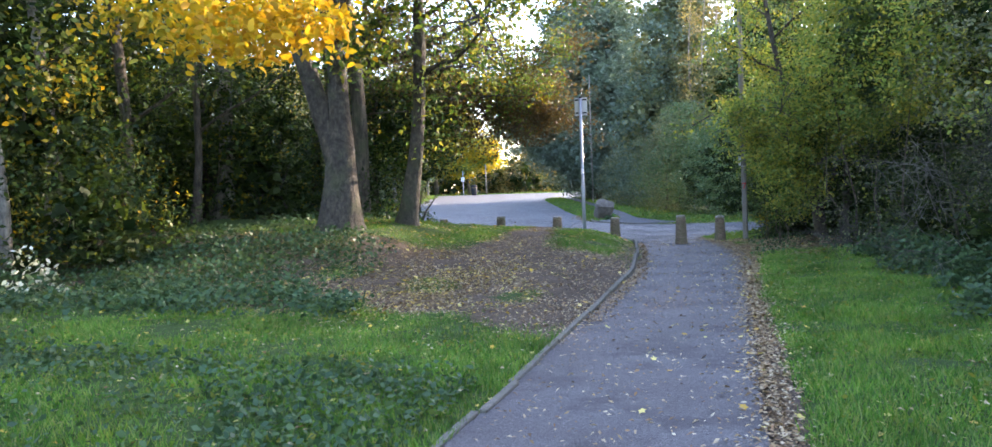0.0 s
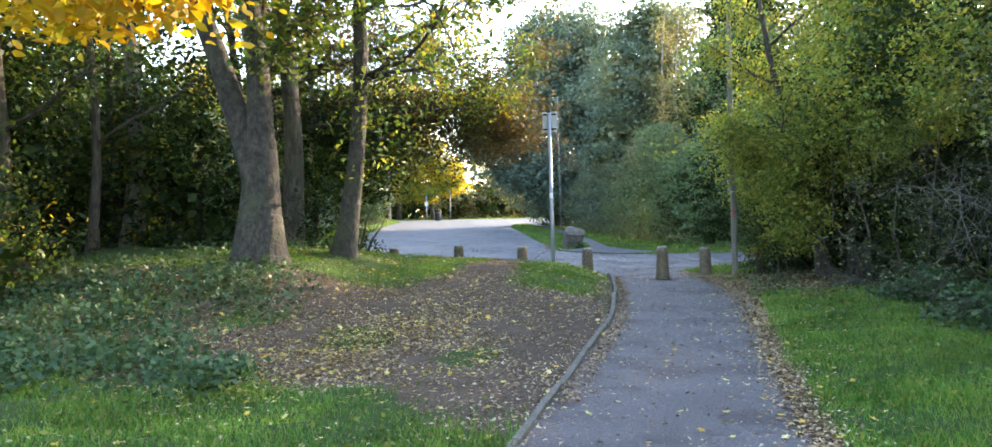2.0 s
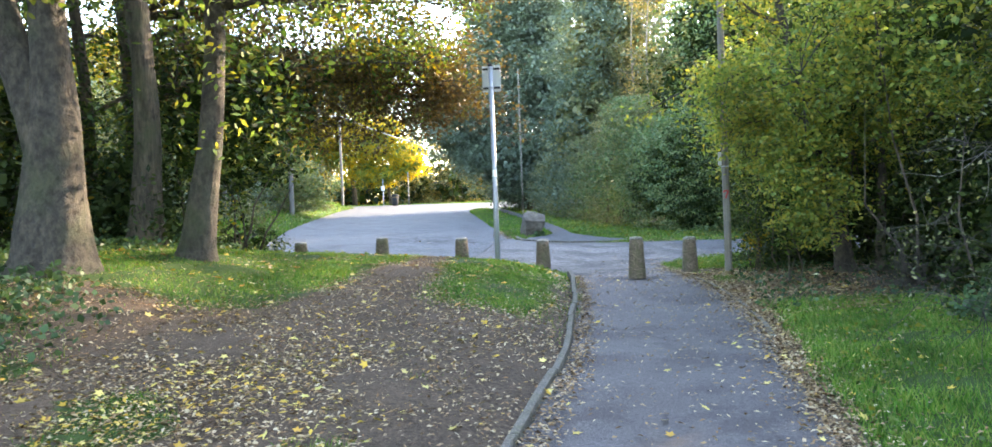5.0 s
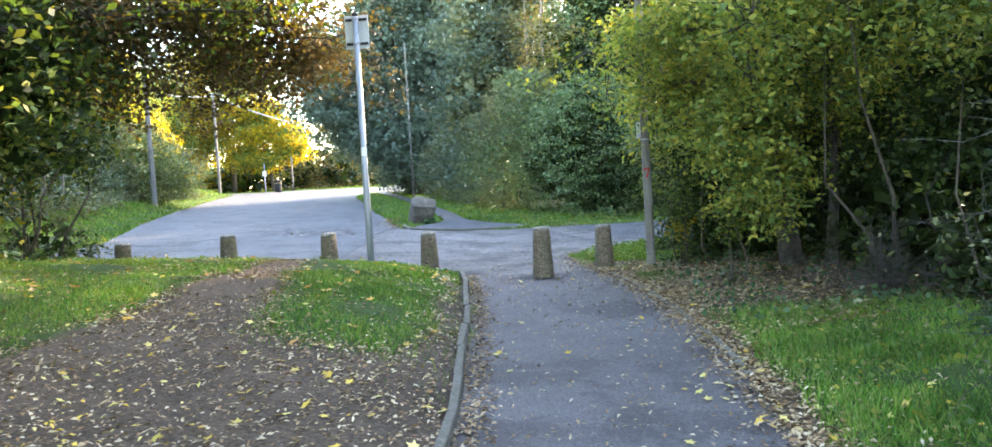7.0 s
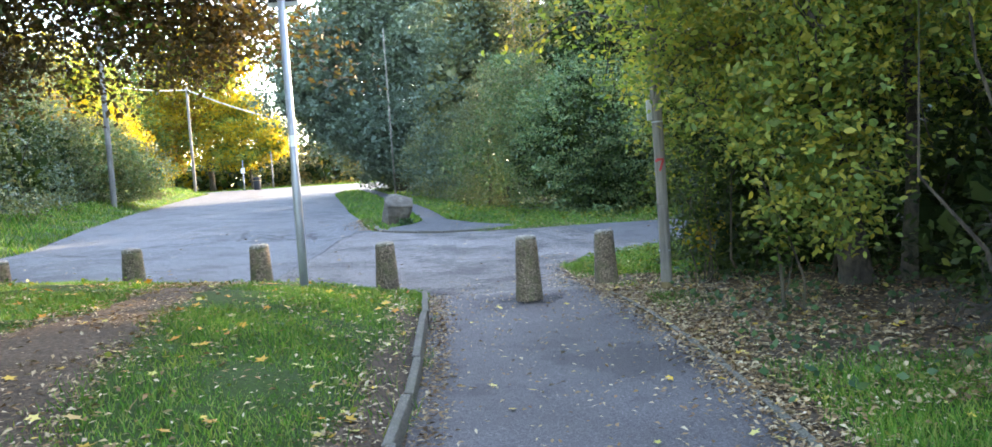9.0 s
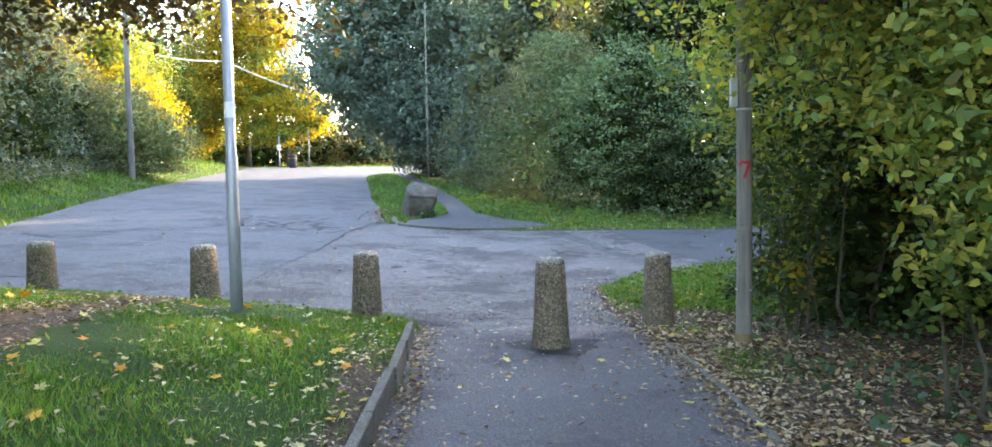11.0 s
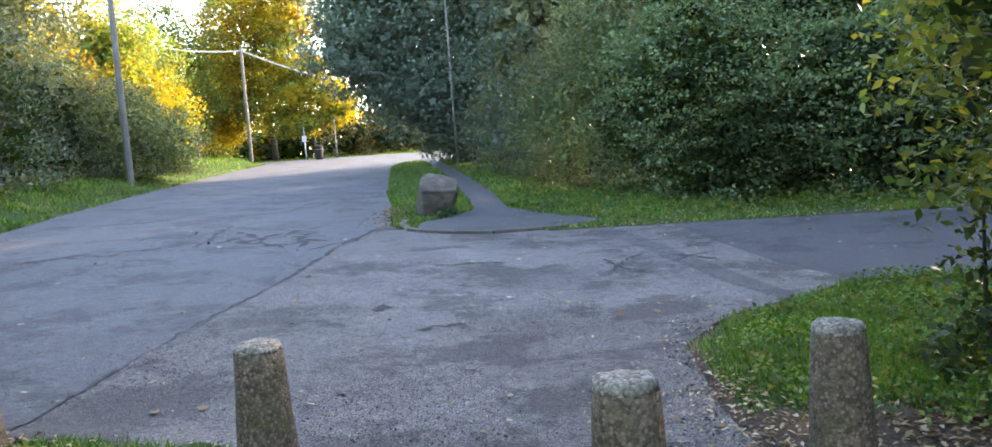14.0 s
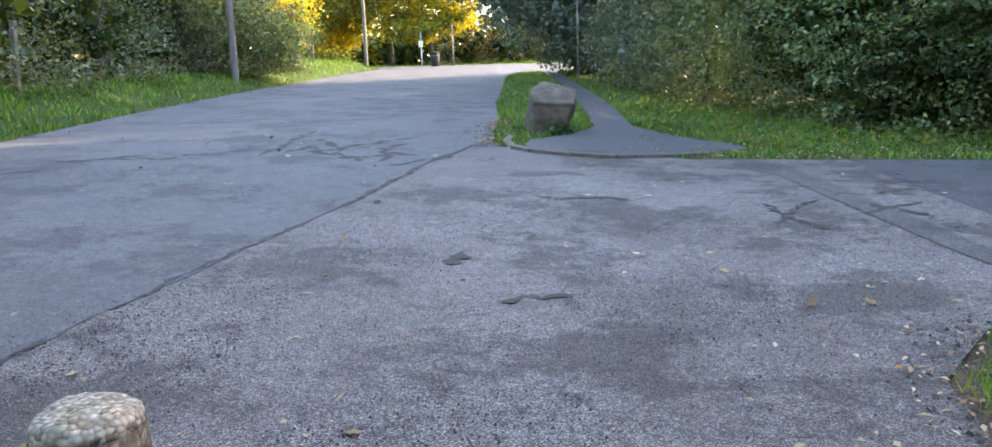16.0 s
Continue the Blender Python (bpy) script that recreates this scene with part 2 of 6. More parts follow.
GALVANISED = metal_paint("galvanised_steel", (0.36, 0.38, 0.41), 0.55, 0.5)
SIGN_BACK = metal_paint("sign_back", (0.42, 0.43, 0.42), 0.2, 0.55, 0.3)
BLACK_PAINT = metal_paint("black_plastic", (0.015, 0.015, 0.016), 0.0, 0.85)
WHITE_PAINT = metal_paint("white_paint", (0.72, 0.72, 0.70), 0.0, 0.5, 0.3)
RED_PAINT = metal_paint("red_paint", (0.34, 0.02, 0.02), 0.0, 0.6, 0.3)
YELLOW_BAND = metal_paint("yellow_band", (0.16, 0.115, 0.05), 0.0, 0.7, 0.6)
CABLE = metal_paint("cable_sheath", (0.42, 0.40, 0.36), 0.0, 0.6, 0.2)

def pole_wood():
    m, nt, b = mat("weathered_pole_wood")
    grain = noise_fac(nt, 26, 7, 0.75, coords(nt, (1, 1, 0.05)))
    col = ramp(nt, grain, ((0.3, (0.095, 0.086, 0.074)), (0.7, (0.235, 0.215, 0.186))))
    col = mix(nt, 0.5, col, ramp(nt, noise_fac(nt, 2.0, 4, 0.6), ((0.35, (0.7,)), (0.65, (1.2,)))), "MULTIPLY")
    nt.links.new(col, b.inputs["Base Color"])
    b.inputs["Roughness"].default_value = 0.85
    bump(nt, b, grain, 0.6, 0.01)
    return m


POLE_WOOD = pole_wood()

# ---- mesh helpers ----
rng = np.random.default_rng(7)

def link_mesh(name, verts, faces, material, parent=None, smooth=False):
    me = bpy.data.meshes.new(name)
    if isinstance(verts, np.ndarray):
        nv, nf, k = len(verts), len(faces), faces.shape[1]
        me.vertices.add(nv)
        me.vertices.foreach_set("co", verts.astype(np.float32).ravel())
        me.loops.add(nf * k)
        me.loops.foreach_set("vertex_index", faces.astype(np.int32).ravel())
        me.polygons.add(nf)
        me.polygons.foreach_set("loop_start", np.arange(nf, dtype=np.int32) * k)
        me.update(calc_edges=True)
    else:
        me.from_pydata(verts, [], faces)
        me.update()
    me.materials.append(material)
    if smooth:
        me.shade_smooth()
    ob = new(name, me)
    if parent:
        ob.parent = parent
    return ob


def part(name, bm, material, parent, label="", smooth=False):
    me = bpy.data.meshes.new(name)
    bm.to_mesh(me)
    bm.free()
    me.materials.append(material)
    if smooth:
        me.shade_smooth()
    ob = new(name, me)
    ob.parent = parent
    return tagged(ob, label)


def thing(name, x, y, z, label, category, group="", rz=0):
    e = new(name)
    e.empty_display_size = 0.1
    e.matrix_world = pose(x, y, z, 0, 0, rz)
    return tagged(e, label, category, group)


def tube(bm, pts, radii, sides=8, wobble=0.0):
    """A tapering round limb along pts."""
    rings = []
    prev = Vector((1, 0, 0))
    for i, p in enumerate(pts):
        p = Vector(p)
        d = (Vector(pts[min(i + 1, len(pts) - 1)]) - Vector(pts[max(i - 1, 0)])).normalized()
        u = (prev - d * prev.dot(d))
        u = u.normalized() if u.length > 1e-4 else d.orthogonal().normalized()
        prev, v = u, d.cross(u)
        ring = []
        for k in range(sides):
            a = 2 * math.pi * k / sides
            r = radii[i] * (1 + wobble * math.sin(3 * a + i * 0.7) + wobble * 0.6 * math.sin(5 * a + i * 1.9))
            ring.append(bm.verts.new(p + (u * math.cos(a) + v * math.sin(a)) * r))
        rings.append(ring)
    for a, b in zip(rings, rings[1:]):
        for k in range(sides):
            bm.faces.new((a[k], a[(k + 1) % sides], b[(k + 1) % sides], b[k]))
    bm.faces.new(rings[-1])
    bm.faces.new(rings[0][::-1])


def lathe(bm, profile, sides=24):
    rings = [[bm.verts.new((r * math.cos(2 * math.pi * k / sides), r * math.sin(2 * math.pi * k / sides), z)) for k in range(sides)] for r, z in profile]
    for a, b in zip(rings, rings[1:]):
        for k in range(sides):
            bm.faces.new((a[k], a[(k + 1) % sides], b[(k + 1) % sides], b[k]))
    bm.faces.new(rings[-1])
    bm.faces.new(rings[0][::-1])


def box(bm, x0, x1, y0, y1, z0, z1, bevel=0.0):
    made = bmesh.ops.create_cube(bm, size=1)
    for v in made["verts"]:
        v.co = Vector((x0 + (v.co.x + 0.5) * (x1 - x0), y0 + (v.co.y + 0.5) * (y1 - y0), z0 + (v.co.z + 0.5) * (z1 - z0)))
    if bevel:
        edges = list({e for v in made["verts"] for e in v.link_edges})
        bmesh.ops.bevel(bm, geom=edges, offset=bevel, segments=2, affect="EDGES", profile=0.6)


def leaf_mesh(name, centres, size, material, parent=None, droop=0.3, aspect=0.55, upright=0.0, spread=0.35, fine=False):
    """Many small folded leaves, one four-cornered blade each."""
    n = len(centres)
    d = rng.normal(size=(n, 3))
    d[:, 2] = d[:, 2] * 0.6 - droop + upright
    d /= np.linalg.norm(d, axis=1)[:, None]
    nrm = rng.normal(size=(n, 3)) * 0.7
    nrm[:, 2] += 0.8
    side = np.cross(d, nrm)
    side /= np.linalg.norm(side, axis=1)[:, None] + 1e-9
    nn = np.cross(side, d)
    s = (size * rng.uniform(1 - spread, 1 + spread, n))[:, None]
    base = centres - d * s * 0.5
    mid = centres - d * s * 0.08 - nn * s * 0.10
    if fine:
        w, q = side * s * aspect * 0.5, nn * s * 0.12
        lo, hi = centres - d * s * 0.2, centres + d * s * 0.2
        v = np.stack([base, lo + w * 0.85 + q * 0.8, hi + w * 0.8 + q, centres + d * s * 0.5 - nn * s * 0.12, hi - w * 0.8 + q, lo - w * 0.85 + q * 0.8], axis=1).reshape(-1, 3)
        return link_mesh(name, v, np.arange(6 * n).reshape(n, 6), material, parent)
    v = np.stack([base, mid + side * s * aspect * 0.5 + nn * s * 0.14, centres + d * s * 0.5, mid - side * s * aspect * 0.5 + nn * s * 0.14], axis=1).reshape(-1, 3)
    return link_mesh(name, v, np.arange(4 * n).reshape(n, 4), material, parent)


def clumps(points, each, radius, flat=0.7):
    """Leaf centres in loose bunches round the given points."""
    p = np.repeat(np.asarray(points, float), each, axis=0)
    off = np.clip(rng.normal(size=p.shape), -1.7, 1.7) * radius * 0.5
    off[:, 2] *= flat
    return p + off


# ---- the lie of the land ----
def ip(v, a, b):
    return np.interp(v, a, b)


def sm(a, b, v):
    t = np.clip((v - a) / (b - a), 0, 1)
    return t * t * (3 - 2 * t)


KERB_Y, KERB_X = [-10, 0, 9, 14.4, 18, 20.4, 22.2], [-1.8, -1.75, -1.67, -1.58, -1.85, -2.1, -2.38]
EDGE_Y, EDGE_X = [-10, 0, 5, 10, 14, 16.5, 18.5, 20.3, 21.2, 22.2, 23.6, 25.2], [0.2, 0.2, 0.22, 0.27, 0.33, 0.39, 0.27, 0.06, -0.06, -0.28, -0.6, -0.7]
ROAD_LY, ROAD_LX = [21, 24, 27, 30.3, 33.4, 37.6, 42.8, 50, 60.6, 71, 75, 80], [-13.2, -12.4, -12.1, -12.5, -13.65, -15.2, -16.9, -19.1, -22.3, -25.0, -29, -40]
ROAD_RY, ROAD_RX = [33.0, 33.4, 36.8, 40, 50, 56.4, 61, 65, 71, 78], [-5.2, -5.45, -6.4, -7.45, -10.3, -12.1, -12.8, -11, -4, 8]

def kerb_x(y):
    return ip(y, KERB_Y, KERB_X)


def edge_x(y):
    return ip(y, EDGE_Y, EDGE_X)


def road_l(y):
    return ip(y, ROAD_LY, ROAD_LX)


def height(x, y):
    z = ip(y, [-40, 0, 9, 14, 20, 25], [-0.5, -0.02, 0.02, 0.11, 0.2, 0.17])
    d = np.maximum(0, kerb_x(y) - x)
    z = z + 0.67 * (1 - np.exp(-d / 9))
    z = z + ip(y, [11, 13, 15, 18, 20, 21.5, 22.6, 23.2], [0, 0.1, 0.25, 0.45, 0.42, 0.28, 0.08, 0]) * (1 - np.exp(-d / 0.5))
    z = z + 0.35 * sm(3, 5.5, d) * sm(11, 14, y) * (1 - sm(16, 20, y))
    z = z + 0.026 * np.clip(y - 28, 0, 50)
    z = z + 0.12 * sm(0.4, 2, x) * (1 - sm(22, 24, y))
    # bank beside the far road
    off = road_l(y) - x
    z = z + (0.55 * sm(0.1, 2.2, off) + 0.5 * sm(2, 8, off)) * sm(23, 29, y)
    return z


def hz(x, y):
    return float(height(np.float64(x), np.float64(y)))


def on_asphalt(x, y):
    path = (x > kerb_x(y)) & (x < edge_x(y)) & (y < 25.2)
    mouth = ip(y, [22.2, 25.2, 26.1, 27.7, 28.0], [-0.3, -0.7, -0.32, 1.2, 60])
    junction = (y > 22.8) & (y < 33.0) & (x > road_l(y)) & (x < mouth)
    side = (y > 28.0) & (y < 33.0) & (x > 0)
    road = (y >= 33.0) & (y < 78) & (x > road_l(y)) & (x < ip(y, ROAD_RY, ROAD_RX))
    foot = (y >= 33.0) & (y < 62) & (x > foot_l(y)) & (x < foot_r(y))
    return path | junction | side | road | foot


def foot_l(y):
    return ip(y, [32.6, 33.3, 33.9, 34.8, 36.2, 39.2, 47.4, 62], [-4.6, -4.9, -4.95, -4.55, -4.38, -5.17, -7.4, -12.0])


def foot_r(y):
    return ip(y, [32.6, 33.2, 34.0, 34.9, 35.5, 36.6, 40.4, 48.4, 62], [-3.2, -2.7, -1.6, -2.1, -2.9, -3.75, -4.7, -7.1, -11.2])


def mouth_x(y):
    return ip(y, [22.4, 23.6, 25.2, 26.1, 27.7, 28.0, 28.3], [-0.36, -0.6, -0.7, -0.32, 1.2, 12, 30])


def turf(x, y):
    """How thickly grass grows, 0 to 1."""
    d = kerb_x(y) - x
    wob = 0.5 * np.sin(1.7 * x + 0.6 * y) + 0.4 * np.sin(2.9 * y - 1.3 * x)
    left = 1 - sm(8.2, 9.6, y + 0.5 * wob + 0.15 * (x + 3))
    weedy = 0.42 * sm(3.6, 5.4, d + 0.5 * wob) * sm(8, 9, y)
    tufts = 0.6 * sm(0.15, 0.5, np.sin(2.3 * x + 0.9 * y + 1) * np.sin(1.9 * y - 1.1 * x) + 0.3 * np.sin(5.1 * x) * np.sin(4.3 * y)) * sm(0.5, 1.2, d) * (1 - sm(12.0, 13.5, y))
    weedy = np.maximum(weedy, tufts)
    crest = sm(14.9, 16.2, y + 1.1 * sm(2.4, 4.2, d) + 0.3 * wob)
    trail = 1 - np.exp(-((x + 4.25 - 0.1 * (19 - y)) / ip(y, [15, 17, 19, 21], [1.1, 0.7, 0.4, 0.35])) ** 2)
    bare_strip = np.maximum(sm(0.15, 0.55, d + 0.12 * wob), sm(20.6, 21.8, y))
    grow = np.maximum(np.maximum(left, weedy), crest * np.clip(trail * 1.4 - 0.25, 0, 1) * bare_strip)
    shade = 1 - sm(9.0, 10.5, d) * (y < 22)
    grow = np.where(d > 0, grow * shade, 0)
    e = x - edge_x(y)
    lush = sm(0.12, 0.34, e + 0.06 * wob) * (1 - 0.85 * sm(16.8, 18.2, y + 0.4 * wob)) * (1 - sm(2.3, 3.2, x))
    m = x - mouth_x(y)
    corner = sm(0.0, 0.3, m + 0.1 * wob) * sm(23.3, 24.1, y + 0.2 * wob) * (y < 29)
    grow = np.where((e > 0) & (y < 33), np.maximum(lush * (y < 22.5), corner), grow)
    far = np.where(y > 33, 0.9, 0)
    far = np.where((y > 23) & (x < road_l(y)), 0.9, far)
    grow = np.maximum(grow, far)
    return np.where(on_asphalt(x, y), 0, grow)


# ---- ground, path and road ----
def build_ground():
    xs = np.concatenate([np.linspace(-900, -60, 8)[:-1], np.arange(-60, -14, 1.0), np.arange(-14, 8, 0.2), np.arange(8, 60, 1.5), np.linspace(60, 900, 8)])
    ys = np.concatenate([np.linspace(-600, -14, 8)[:-1], np.arange(-14, 0, 0.8), np.arange(0, 36, 0.2), np.arange(36, 92, 0.8), np.linspace(92, 1200, 9)])
    X, Y = np.meshgrid(xs, ys)
    Z = height(X, Y)
    inside = on_asphalt(X, Y)
    near = ~inside & (np.abs(X) < 15) & (Y > -1) & (Y < 36)
    lump = 0.03 * np.sin(2.1 * X + 1.3 * Y) * np.sin(1.7 * Y - 0.8 * X) + 0.012 * rng.normal(size=X.shape)
    Z = np.where(inside, Z - 0.05, Z + np.where(near, lump * np.clip(np.abs(X + 0.7) - 1.1, 0, 1), 0))
    v = np.stack([X, Y, Z], -1).reshape(-1, 3)
    ny, nx = X.shape
    i = np.arange(ny * nx).reshape(ny, nx)
    f = np.stack([i[:-1, :-1], i[:-1, 1:], i[1:, 1:], i[1:, :-1]], -1).reshape(-1, 4)
    ob = link_mesh("ground", v, f, GROUND, smooth=True)
    a = ob.data.attributes.new("turf", "FLOAT", "POINT")
    a.data.foreach_set("value", turf(X, Y).astype(np.float32).ravel())
    tagged(ob, "bare brown soil and thin turf under leaf litter", "ground", kind="structure")


def strip(name, y0, y1, step, left, right, material, label, category, lift=0.0, cols=14, fray=0.0):
    ys = np.arange(y0, y1 + step * 0.5, step)
    rows = []
    for y in ys:
        a, b = float(left(y)), float(right(y))
        xs = np.linspace(a, b, cols)
        if fray:
            xs[0] += fray * rng.normal()
            xs[-1] += fray * rng.normal()
        zz = height(xs, np.full_like(xs, y)) + lift
        rows.append(np.stack([xs, np.full_like(xs, y), zz], -1))
    v = np.array(rows).reshape(-1, 3)
    i = np.arange(len(ys) * cols).reshape(len(ys), cols)
    f = np.stack([i[:-1, :-1], i[:-1, 1:], i[1:, 1:], i[1:, :-1]], -1).reshape(-1, 4)
    ob = link_mesh(name, v, f, material, smooth=True)
    return tagged(ob, label, category, kind="structure")


SEAM_Y, SEAM_X = [22.4, 24.57, 28.0, 31.0, 33.0], [-4.55, -4.93, -5.29, -5.58, -5.62]


def seam_x(y):
    return ip(y, SEAM_Y, SEAM_X) + 0.025 * np.sin(y * 7.3) * np.sin(y * 3.1 + 1) + 0.02 * np.sin(y * 15.7)


def side_x(y):
    return ip(y, [27.7, 29.0, 31.4, 33.0], [1.17, 0.57, -0.06, -0.4])


build_ground()
strip("pavement", -10, 22.4, 0.2, kerb_x, edge_x, ASPHALT_PATH, "worn dark tarmac footpath strewn with leaves", "path", 0.002, 10, 0.02)
strip("road", 22.8, 33.0, 0.2, road_l, seam_x, ASPHALT_ROAD, "grey patched tarmac road", "road", 0.004, 30)
strip("road_junction", 22.4, 33.0, 0.2, lambda y: float(seam_x(y)) if y > 22.75 else float(kerb_x(y)), lambda y: min(mouth_x(y), float(side_x(max(y, 27.7)))), ASPHALT_JUNCTION, "coarse pale worn tarmac at the junction", "road", 0.0, 24)
strip("side_road", 27.7, 33.0, 0.1, side_x, mouth_x, ASPHALT_DARK, "dark tarmac side road", "road", 0.003, 30)
strip("road_far", 33.0, 78, 0.5, road_l, lambda y: ip(y, ROAD_RY, ROAD_RX), ASPHALT_ROAD, "grey tarmac road climbing away", "road", 0.004, 16)
strip("pavement_branch", 32.62, 62, 0.25, foot_l, foot_r, ASPHALT_DARK, "narrow dark tarmac footpath beside the road", "path", 0.02, 8)
strip("road_patch", 26.8, 32.6, 0.2, lambda y: ip(y, [26.8, 32.55], [0.27, -1.62]), lambda y: ip(y, [26.8, 32.55], [0.53, -1.22]), ASPHALT_TRENCH, "dark tarmac trench repair", "road patch", 0.007, 4)

# ---- trees and bushes ----
def limb(start, direction, length, sag, n=7, jitter=0.12):
    p, d = Vector(start), Vector(direction).normalized()
    pts = [p.copy()]
    for i in range(n):
        d = (d + Vector(rng.normal(size=3)) * jitter + Vector((0, 0, sag / n))).normalized()
        p = p + d * (length / n)
        pts.append(p.copy())
    return pts


def grow_limb(t, start, direction, ln, r0, bark, twig_bm, sag, twigs, jitter=0.12, reach=0.3, flat=1.0):
    """One limb as a part, its twigs into the shared twig mesh; returns the twig tips."""
    tips = []
    lp = limb(start, direction, ln, sag, 7, jitter)
    bm = bmesh.new()
    tube(bm, lp, [r0 * (1 - 0.85 * j / 7) + 0.006 for j in range(8)], 7)
    part("limb", bm, bark, t, smooth=True)
    for j in range(2, 8):
        for _ in range(twigs):
            w = Vector(rng.normal(size=3))
            w.z *= flat
            tp = limb(lp[j], w + Vector((0, 0, 0.1 + sag)) + Vector(direction).normalized() * 0.5, ln * reach * rng.uniform(0.7, 1.2), sag * 1.2, 4, 0.2)
            tube(twig_bm, tp, [r0 * 0.22 * (1 - 0.8 * q / 4) + 0.003 for q in range(5)], 4)
            tips += [tuple(tp[1].lerp(tp[2], 0.5)), tuple(tp[3]), tuple(tp[4])]
    return tips


def tree(x, y, label, name, stems, bark, leaves, limbs=9, limb_len=3.0, limb_from=0.45, sag=-0.2, bias=(0, 0), leaf=0.1, per=60, clump=0.55, twigs=3, extra=(), group="", fine=False, reach=0.3, flat=1.0, masses=(), near_first=False, neck=()):
    """stems: (offset x, start z, lean x, lean y, height, radius). extra: hand-set limbs (z, dx, dy, dz, length)."""
    z0 = hz(x, y)
    t = thing(name, x, y, z0, label, "tree", group)
    tips, twig_bm, main = [], bmesh.new(), None
    for si, (ox, oz, lx, ly, hgt, rad) in enumerate(stems):
        bm, n, pts = bmesh.new(), 18, []
        for i in range(n + 1):
            f = i / n
            pts.append((ox + lx * f * hgt + 0.012 * hgt * math.sin(f * 7 + si), ly * f * hgt + 0.012 * hgt * math.sin(f * 5 + 1 + si), oz + hgt * f - 0.3 * (1 - f) * (oz == 0)))
        rads = [rad * (1.0 - 0.7 * i / n) for i in range(n + 1)]
        if neck and si == 0:
            rads = [r * (1 - (1 - neck[1]) * float(sm(neck[0] - 0.4, neck[0] + 0.4, q[2]))) for r, q in zip(rads, pts)]
        if oz == 0:
            base = Vector(pts[0])
            climb = Vector(pts[3]) - base
            cut = [(0.0, 1.9), (0.32, 1.62), (0.48, 1.38), (0.75, 1.2), (1.15, 1.07)]
            keep = [k for k in range(len(pts)) if pts[k][2] - base.z > 1.5]
            rads = [rad * g for _, g in cut] + [rads[k] for k in keep]
            pts = [tuple(base + climb * (z / climb.z)) for z, _ in cut] + [pts[k] for k in keep]
        tube(bm, pts, rads, 16, 0.05)
        for v in bm.verts:
            v.co += Vector((noise.noise(v.co * 3), noise.noise(v.co * 3 + Vector((9, 0, 0))), 0)) * rad * 0.16
        part("trunk", bm, bark, t, smooth=True)
        main = main or pts
        for k in range(limbs):
            f = limb_from + (1 - limb_from) * (k + 0.5) / limbs
            zt = oz + hgt * f
            s = Vector(min(pts, key=lambda q: abs(q[2] - zt)))
            a = k * 2.4 + si * 1.3 + rng.uniform(-0.4, 0.4)
            d = Vector((math.cos(a) + bias[0], math.sin(a) + bias[1], 0.45 + 0.5 * f))
            tips += grow_limb(t, s, d, limb_len * (1.15 - 0.5 * f) * rng.uniform(0.8, 1.2), rad * 0.3 * (1.2 - 0.6 * f), bark, twig_bm, sag, twigs, 0.12, reach, flat)
    for z, dx, dy, dz, ln in extra:
        k = min(range(len(main)), key=lambda q: abs(main[q][2] - z))
        s = main[k]
        tips += grow_limb(t, s, (dx, dy, dz), ln, stems[0][5] * 0.26, bark, twig_bm, sag, twigs + 1, 0.16 * flat + 0.02, reach, flat)
    # thick parts of the crown: offset and half sizes of each, and how many bunches
    for mx, my, mz, ax, ay, az, count in masses:
        u = rng.normal(size=(count, 3))
        u /= np.linalg.norm(u, axis=1)[:, None]
        u *= (rng.random(count) ** 0.45)[:, None] * (0.85 + 0.25 * np.sin(u[:, 0] * 5 + u[:, 2] * 4))[:, None]
        tips += [tuple(q) for q in u * np.array([ax, ay, az]) + np.array([mx, my, mz])]
    tagged(part("twig_spray", twig_bm, TWIG_SHADE, t), kind="stuff")
    start = 0
    # neighbouring tips share a colour
    arr = np.array(tips)
    key = np.sin(arr[:, 0] * 1.1 + x) + np.sin(arr[:, 1] * 1.3 + y) + 0.7 * np.sin(arr[:, 2] * 1.7) + rng.normal(size=len(arr)) * 0.5
    order = np.argsort(key if not near_first else arr[:, 1] + 0.6 * rng.normal(size=len(arr)) - 0.25 * arr[:, 2])
    for m, share in leaves:
        c = int(share * len(tips))
        sel = arr[order[start:start + c]]
        start += c
        if len(sel):
            tagged(leaf_mesh("crown", clumps(sel, per, clump), leaf, m, t, fine=fine), kind="stuff")
    return t


